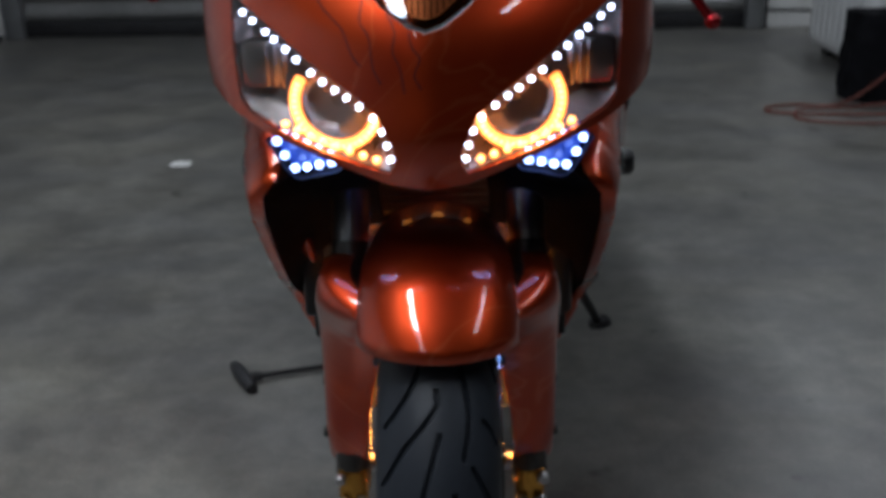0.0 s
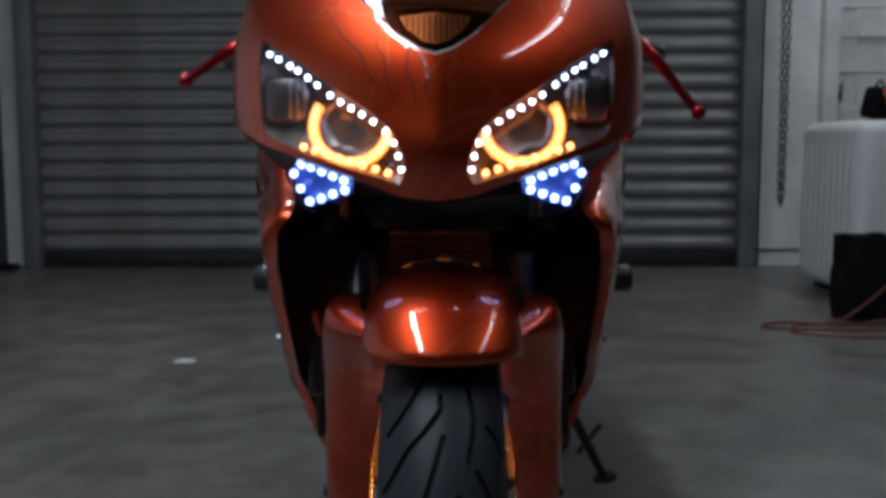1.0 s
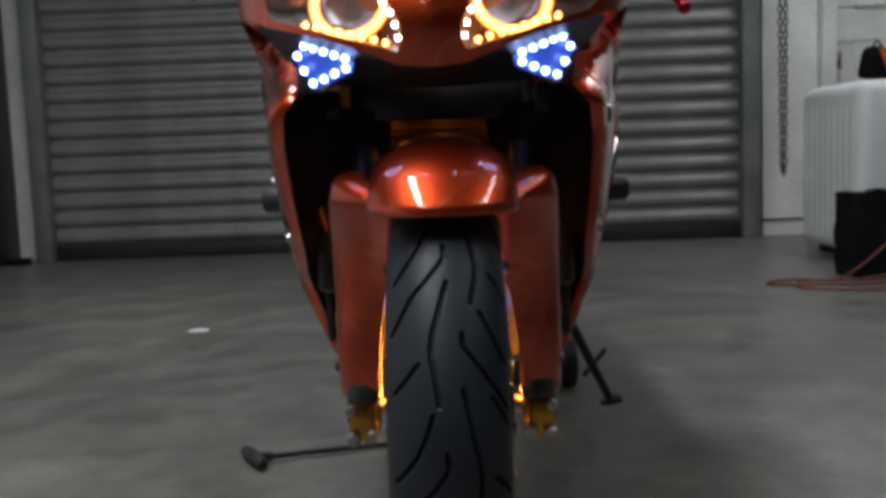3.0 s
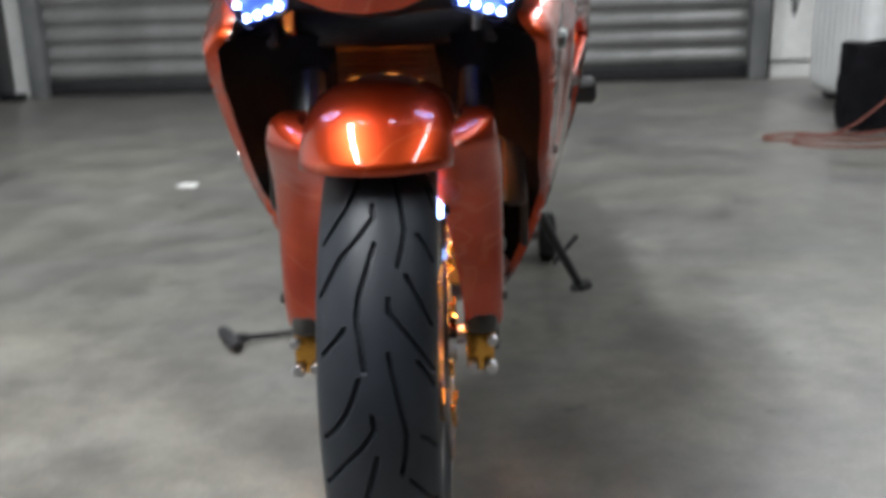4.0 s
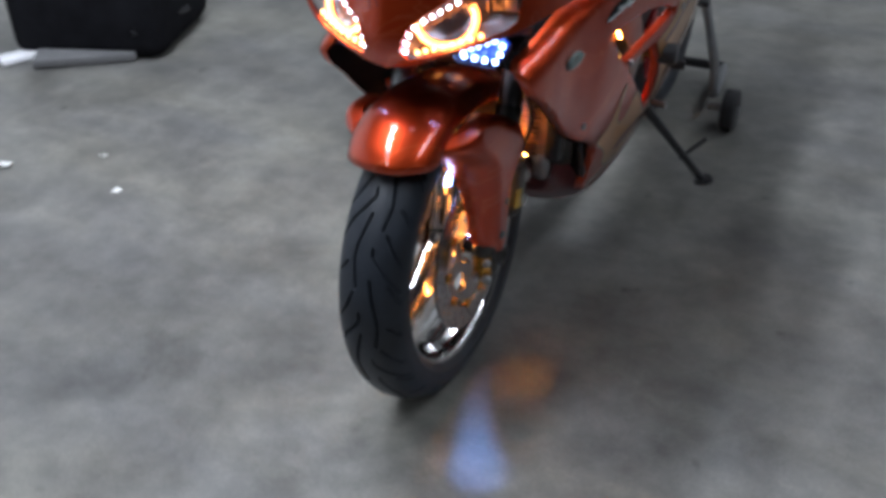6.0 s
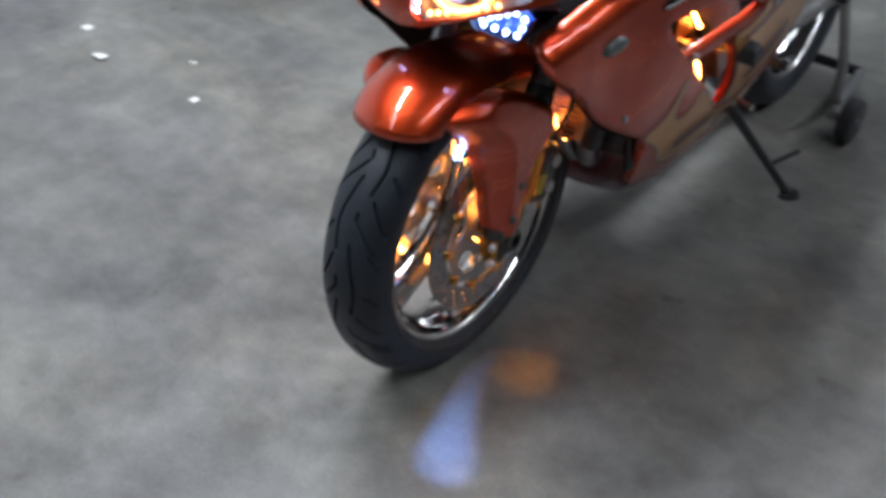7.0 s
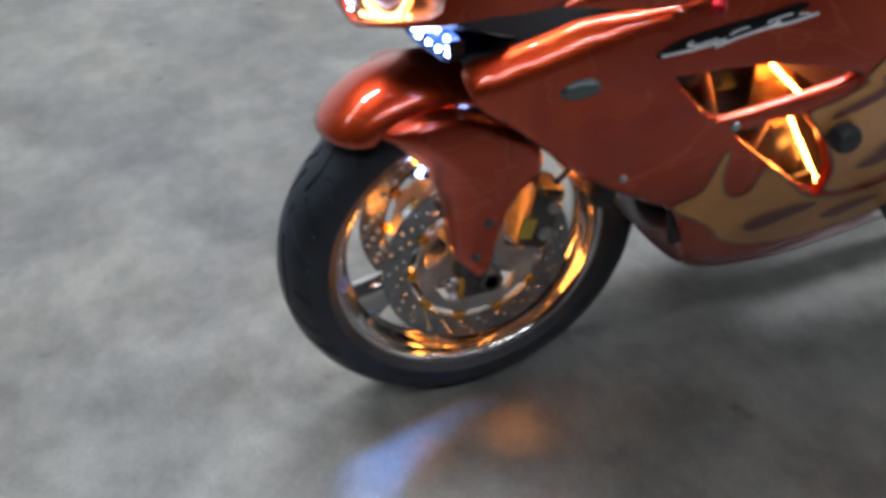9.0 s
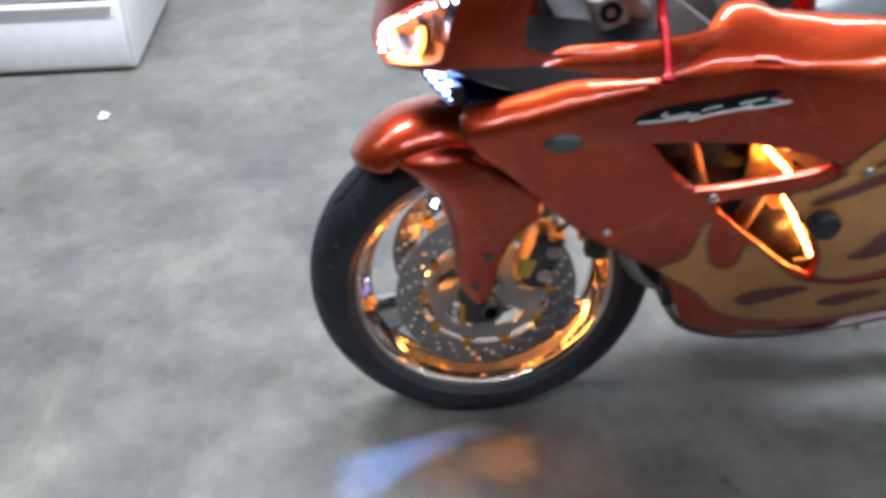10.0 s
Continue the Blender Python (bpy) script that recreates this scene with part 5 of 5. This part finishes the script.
part("cap_ring", lathe(bmesh.new(), [(0.139, 0.006), (0.143, 0.008), (0.143, 0.014), (0.139, 0.016)], 24, 0.158, 0.812, True), BLACKINK, res_pot)
bm = bmesh.new()
box(bm, (0, 0.16, 0.745), (0.20, 0.13, 0.07), 0.02)
part("air_duct", bm, BLACK, bike, "black air duct behind the nose", leans=True)

# ---- things round the motorcycle ----

# Rear paddock stand that holds the machine upright.
pad = tagged(empty("paddock_stand", (0, 1.33, 0)), "black tubular rear paddock stand with rubber wheels", "paddock stand")
for s in (1, -1):
    part("arm", bar(curve([(s * 0.165, 0.05, 0.325), (s * 0.215, 0.01, 0.18), (s * 0.225, 0.02, 0.075), (s * 0.20, 0.28, 0.055)], 6), 0.013, 12), GREYPAINT, pad)
    w = part("stand_wheel", lathe(bmesh.new(), [(s * (q - (0.022 if s < 0 else 0)), r) for q, r in ((0.268, 0.016), (0.266, 0.052), (0.272, 0.060), (0.302, 0.060), (0.308, 0.052), (0.306, 0.016))], 28, -0.038, 0.060, True), BLACK, pad, "black rubber stand wheel")
    part("wheel_hub", bar([(s * 0.225, -0.038, 0.060), (s * (0.312 if s > 0 else 0.290), -0.038, 0.060)], 0.012, 12), STEEL, w)
    part("cradle", solid((s * 0.150, 0.05, 0.330), (0.05, 0.04, 0.014), 0.004), BLACK, pad)
part("cross_bar", bar([(-0.20, 0.28, 0.055), (0.20, 0.28, 0.055)], 0.015, 12), BLACK, pad)

# Spanner lying on the floor.
span = tagged(empty("t_handle_wrench", (-0.389, 0.654, 0)), "black T-handled wrench lying on the concrete", "wrench")
part("handle", bar([(-0.048, 0.120, 0.013), (-0.036, 0.098, 0.015), (-0.004, 0.040, 0.015), (0.008, 0.020, 0.013)], [0.010, 0.014, 0.014, 0.010], 14), BLACK, span)
part("shaft", bar([(-0.016, 0.062, 0.015), (0.012, 0.070, 0.015), (0.02, 0.073, 0.014), (0.26, 0.155, 0.008)], [0.010, 0.010, 0.006, 0.005], 10), BLACK, span)

# White chest freezer in the corner with things on top, a bag and a cord before it.
chest = tagged(empty("chest_freezer", (2.57, 3.80, 0)), "white plastic chest with rounded edges and ribbed side", "chest")
bm = solid((0, 0, 0.452), (1.34, 0.78, 0.834), 0.07, None, 5)
body = part("body", bm, WHITEPLASTIC, chest)
bm = bmesh.new()
for k in range(9):
    box(bm, (-0.670, -0.30 + 0.075 * k, 0.43), (0.008, 0.040, 0.66), 0.0035)
part("side_ribs", bm, WHITEPLASTIC, chest)
for x in (-0.55, 0.55):
    for y in (-0.3, 0.3):
        part("foot", solid((x, y, 0.02), (0.08, 0.08, 0.04), 0.006), BLACK, chest)

tool = tagged(empty("tool_bag", (2.05, 3.56, 0.869)), "black and orange power tool case on the white chest", "tool case")
part("case", solid((0, 0, 0.075), (0.15, 0.12, 0.15), 0.025, Matrix.Rotation(radians(12), 3, "Y"), 3), FABRIC, tool)
part("stripe", solid((0.012, -0.062, 0.085), (0.025, 0.012, 0.13), 0.004, Matrix.Rotation(radians(-22), 3, "Y")), ORANGEPLASTIC, tool, "orange stripe")
part("handle", bar(curve([(-0.03, 0, 0.15), (-0.01, 0, 0.185), (0.02, 0, 0.15)], 6), 0.006, 8), BLACK, tool)
drill = tagged(empty("cordless_tool", (2.20, 3.56, 0.869)), "dark cordless tool lying on the white chest", "power tool")
part("body", solid((0, 0, 0.04), (0.20, 0.10, 0.08), 0.03, None, 3), FABRIC, drill)
part("grip", solid((0.10, 0.02, 0.09), (0.09, 0.07, 0.14), 0.025, None, 3), GREYPAINT, drill)

bag = tagged(empty("black_bag", (1.93, 3.12, 0)), "crumpled black bag standing on the floor", "bag")
bm = bmesh.new()
rows = []
for i in range(12):
    z = 0.36 * i / 11
    row = []
    for k in range(28):
        a = 2 * math.pi * k / 28
        q = Vector((math.cos(a) * 3, math.sin(a) * 3, z * 9))
        w = 1 + 0.10 * noise.noise(q) + 0.06 * noise.noise(q * 2.3)
        sq = 1 / max(abs(math.cos(a)), abs(math.sin(a))) ** 0.72
        row.append(bm.verts.new((0.235 * w * sq * math.cos(a) * (1 - 0.06 * z), 0.13 * w * sq * math.sin(a) * (1 - 0.25 * z), z + 0.02 * noise.noise(q * 1.7) * (i > 0))))
    rows.append(row)
for p, q in zip(rows, rows[1:]):
    for k in range(28):
        bm.faces.new((p[k], p[(k + 1) % 28], q[(k + 1) % 28], q[k]))
bm.faces.new(rows[-1])
bm.faces.new(rows[0][::-1])
part("sack", bm, FABRIC, bag)
for sx in (-0.09, 0.10):
    part("carry_strap", bar(curve([(sx - 0.05, -0.02, 0.345), (sx - 0.035, -0.03, 0.365), (sx + 0.03, -0.035, 0.37), (sx + 0.05, -0.02, 0.345)], 6), 0.009, 8), FABRIC, bag)

cord = tagged(empty("extension_cord", (0, 0, 0)), "thin orange extension cord looped on the floor", "cord")
loops = curve([(2.6, 3.0, 0.006), (2.2, 2.83, 0.006), (1.7, 2.80, 0.006), (1.36, 2.84, 0.006), (1.32, 2.93, 0.006), (1.46, 2.98, 0.006), (1.64, 2.97, 0.008), (1.80, 2.96, 0.12), (1.96, 2.955, 0.28), (2.05, 2.96, 0.36), (2.12, 2.95, 0.30), (2.02, 2.945, 0.16), (1.98, 2.95, 0.06), (2.1, 2.94, 0.008), (2.5, 2.86, 0.006)], 8)
part("cable", bar(loops, 0.0055, 8), CORD, cord)
loops = curve([(2.5, 2.78, 0.006), (2.0, 2.70, 0.006), (1.62, 2.66, 0.006), (1.40, 2.74, 0.006), (1.45, 2.88, 0.012), (1.70, 2.93, 0.006), (1.86, 2.90, 0.05), (1.92, 2.93, 0.20), (2.0, 2.945, 0.30)], 8)
part("cable", bar(loops, 0.005, 8), CORD, cord)

outlet = tagged(empty("outlet_box", (2.41, Y1 + 0.13, 1.08)), "grey metal outlet box with a plug on the white wall", "outlet")
part("box", solid((0, 0, 0), (0.13, 0.06, 0.11), 0.006), ALLOY, outlet)
part("plug", solid((0.01, -0.05, -0.015), (0.05, 0.06, 0.05), 0.01), BLACK, outlet)
part("flex", bar(curve([(0.01, -0.07, -0.03), (0.0, -0.06, -0.10), (0.03, -0.03, -0.2)], 6), 0.008, 8), BLACK, outlet)
for x, z, r in ((2.39, 1.90, 0.022), (2.51, 1.71, 0.016), (2.395, 1.46, 0.014), (2.70, 1.78, 0.009)):
    ob = part("wall_fixing", tube(bmesh.new(), [(x, Y1 + 0.16, z), (x, Y1 + 0.13, z), (x - 0.006, Y1 + 0.115, z + 0.012)], [r, r, r * 0.6], 10), DARKMETAL)
    tagged(ob, "small dark bolt in the white wall", "bolt", "bolts in the wall")
pipe = tagged(empty("wall_pipe", (2.85, Y1 + 0.10, 0)), "grey steel conduit pipe down the wall", "pipe")
part("conduit", bar([(0, 0, 1.36), (0, 0, 3.29)], 0.016, 12), GREYPAINT, pipe)
part("conduit", bar([(-0.46, 0.045, 1.42), (0.0, 0.02, 1.42)], 0.006, 8), GREYPAINT, pipe)
rod = tagged(part("steel_rod", bar([(2.205, Y1 - 0.10, 0.0), (2.20, Y1 - 0.085, 0.58)], 0.008, 8), BLACK), "thin dark rod leaning against the wall", "rod")

rack = tagged(empty("dark_cabinet", (-2.98, 4.72, 0)), "tall black cabinet beside the roller door", "cabinet")
part("body", solid((0, 0, 1.0), (0.42, 0.5, 2.0), 0.01), BLACK, rack)
part("pilot_light", solid((0.15, -0.253, 0.55), (0.03, 0.01, 0.03), 0.004), RED_GLOW, rack, "small red pilot light")
rag = tagged(part("dark_rag", solid((-2.72, 4.80, 0.02), (0.16, 0.10, 0.04), 0.015, None, 3), FABRIC), "dark rag on the floor by the door post", "rag")

# Along the side wall: white drawer unit, cardboard box, blue case, black bags.
unit = tagged(empty("white_cabinet", (-2.09, -1.52, 0)), "low white steel drawer cabinet", "cabinet")
part("carcass", solid((0, 0, 0.36), (0.74, 1.14, 0.70), 0.008), WHITEPLASTIC, unit)
for k in range(3):
    d = part("drawer", solid((0.378, 0, 0.135 + 0.225 * k), (0.016, 1.10, 0.215), 0.004), WHITEPLASTIC, unit)
    part("drawer_lip", solid((0.390, 0, 0.232 + 0.225 * k), (0.014, 1.06, 0.012), 0.003), WHITEINK, d)
part("plinth", solid((0, 0, 0.012), (0.70, 1.08, 0.024)), BLACK, unit)
wb = tagged(empty("white_crate", (-2.62, -0.12, 0)), "white plastic crate with a dark slot", "crate")
part("body", solid((0, 0, 0.15), (0.50, 0.34, 0.30), 0.015), WHITEPLASTIC, wb)
part("slot", solid((0.251, 0.04, 0.06), (0.004, 0.08, 0.05)), BLACK, wb)
tagged(part("cardboard_box", solid((-2.36, 0.16, 0.13), (0.34, 0.20, 0.26), 0.006), CARD), "brown cardboard box on the floor", "box")
case = tagged(empty("blue_case", (-2.28, 0.40, 0)), "dark blue plastic tool case with a yellow label", "case")
part("shell", solid((0, 0, 0.12), (0.36, 0.20, 0.24), 0.03, None, 3), BLUEPLASTIC, case)
part("label", solid((0.181, 0.02, 0.10), (0.003, 0.09, 0.03)), YELLOWTAG, case, "yellow label")
part("handle", bar(curve([(0, -0.06, 0.235), (0, -0.04, 0.275), (0, 0.04, 0.275), (0, 0.06, 0.235)], 6), 0.010, 10), BLACK, case)
kit = tagged(empty("black_holdall", (-1.92, 1.20, 0)), "black holdall with gold buckle on the floor", "bag")
part("shell", solid((0, 0, 0.17), (0.56, 0.50, 0.34), 0.06, Matrix.Rotation(radians(18), 3, "Z"), 4), FABRIC, kit)
part("buckle", solid((0.24, -0.06, 0.16), (0.03, 0.10, 0.06), 0.012), GOLD, kit, "gold buckle")
part("strap", bar(curve([(0.25, -0.18, 0.10), (0.28, -0.06, 0.12), (0.26, 0.10, 0.10)], 6), 0.014, 8), BLACK, kit)
tagged(part("grey_board", solid((-1.86, 0.99, 0.020), (0.34, 0.19, 0.03), 0.004, Matrix.Rotation(radians(35), 3, "Z")), DARKWALL), "flat dark grey board lying on the floor", "board")
tagged(part("white_strip", solid((-2.02, 0.96, 0.012), (0.34, 0.075, 0.02), 0.004, Matrix.Rotation(radians(62), 3, "Z")), WHITEINK), "white plastic strip lying on the floor", "strip")

# Scraps on the concrete.
for i, (x, y, w, d) in enumerate(((-1.11, 0.284, 0.030, 0.022), (-1.504, 0.267, 0.040, 0.026), (-0.924, 2.255, 0.080, 0.055), (-1.36, -0.99, 0.045, 0.025), (-1.70, 0.36, 0.040, 0.026), (-1.28, 0.42, 0.022, 0.012))):
    bm = bmesh.new()
    c = [bm.verts.new((x + w * a * 0.5 + 0.004 * math.sin(i * 3 + a * 5), y + d * b * 0.5, 0.0022 + 0.006 * ((a * b + i) % 2 == 0))) for a, b in ((-1, -1), (1, -1), (1.0, 1), (-0.8, 1))]
    bm.faces.new(c)
    bmesh.ops.extrude_face_region(bm, geom=bm.faces[:])
    for v in bm.verts[4:]:
        v.co.z += 0.0012
    tagged(part("paper_scrap", bm, PAPER, smooth=False), "small white paper scrap on the concrete", "scrap", "scraps on the floor")

# Point lamps added beside the fork legs for blue glints in the chrome rim.
for s in (1, -1):
    bulb("rim_glint_lamp", on_fork(s * 0.075, 0.170, -0.012), 0.06, (0.30, 0.48, 1.0), 0.005)
# White diodes on the inner face of each fork guard, shining on the wheel and the floor.
for s in (1, -1):
    ends = Vector((s * 0.0565, -0.064, 0.511)), Vector((s * 0.0565, -0.087, 0.474))
    tape = part("light_strip", bar([p + Vector((s * 0.009, 0.008, 0)) for p in ends], 0.006, 6), BLACK, bike, "tape of ice-white diodes inside the fork guard")
    for row in (0.0, 0.006):
        diodes([ends[0].lerp(ends[1], k / 8) + Vector((s * row, row * 0.6, 0)) for k in range(9)], 0.0029, LED_TAPE, tape, False)
# Six overlapping spot lamps, added, draw the curved blue band on the concrete.
for x, y, watts, wide in ((0.088, 0.000, 1.6, 6.0), (0.098, -0.045, 2.2, 8.0), (0.112, -0.090, 3.4, 10.0), (0.130, -0.135, 5.0, 12.0), (0.152, -0.180, 7.0, 14.0), (0.178, -0.230, 8.5, 17.0)):
    spot("floor_band_spot", (0.071, -0.116, 0.452), (x, y, 0.0), watts, (0.25, 0.45, 1.0), wide, 0.004, 1.0)
# Added spot lamp lays the amber patch, standing in for a floor reflection.
spot("floor_patch_spot", (0.140, 0.030, 0.420), (0.164, 0.030, 0.0), 3.7, AMBER, 21, 0.016, 1.0)
bulb("amber_belly_light", (0.0, 0.222, 0.262), 0.09, AMBER, 0.015)

# Painted blocks of the wall beside the roller door, with thin joints.
wall = bpy.data.objects["wall_north"]
block = part("block", solid((0, 0, 0), (0.392, 0.012, 0.192), 0.004, None, 1), WHITEWALL, wall)
block.location = (2.57, Y1 + 0.1545, 0.10)
for row in range(16):
    for col in range(3):
        if row or col:
            ob = new("block", block.data)
            ob.parent, ob.location = wall, (2.57 + 0.40 * col + (0.20 if row % 2 else 0.0), Y1 + 0.1545 + 0.0012 * math.sin(row * 5.1 + col * 2.7), 0.10 + 0.20 * row)
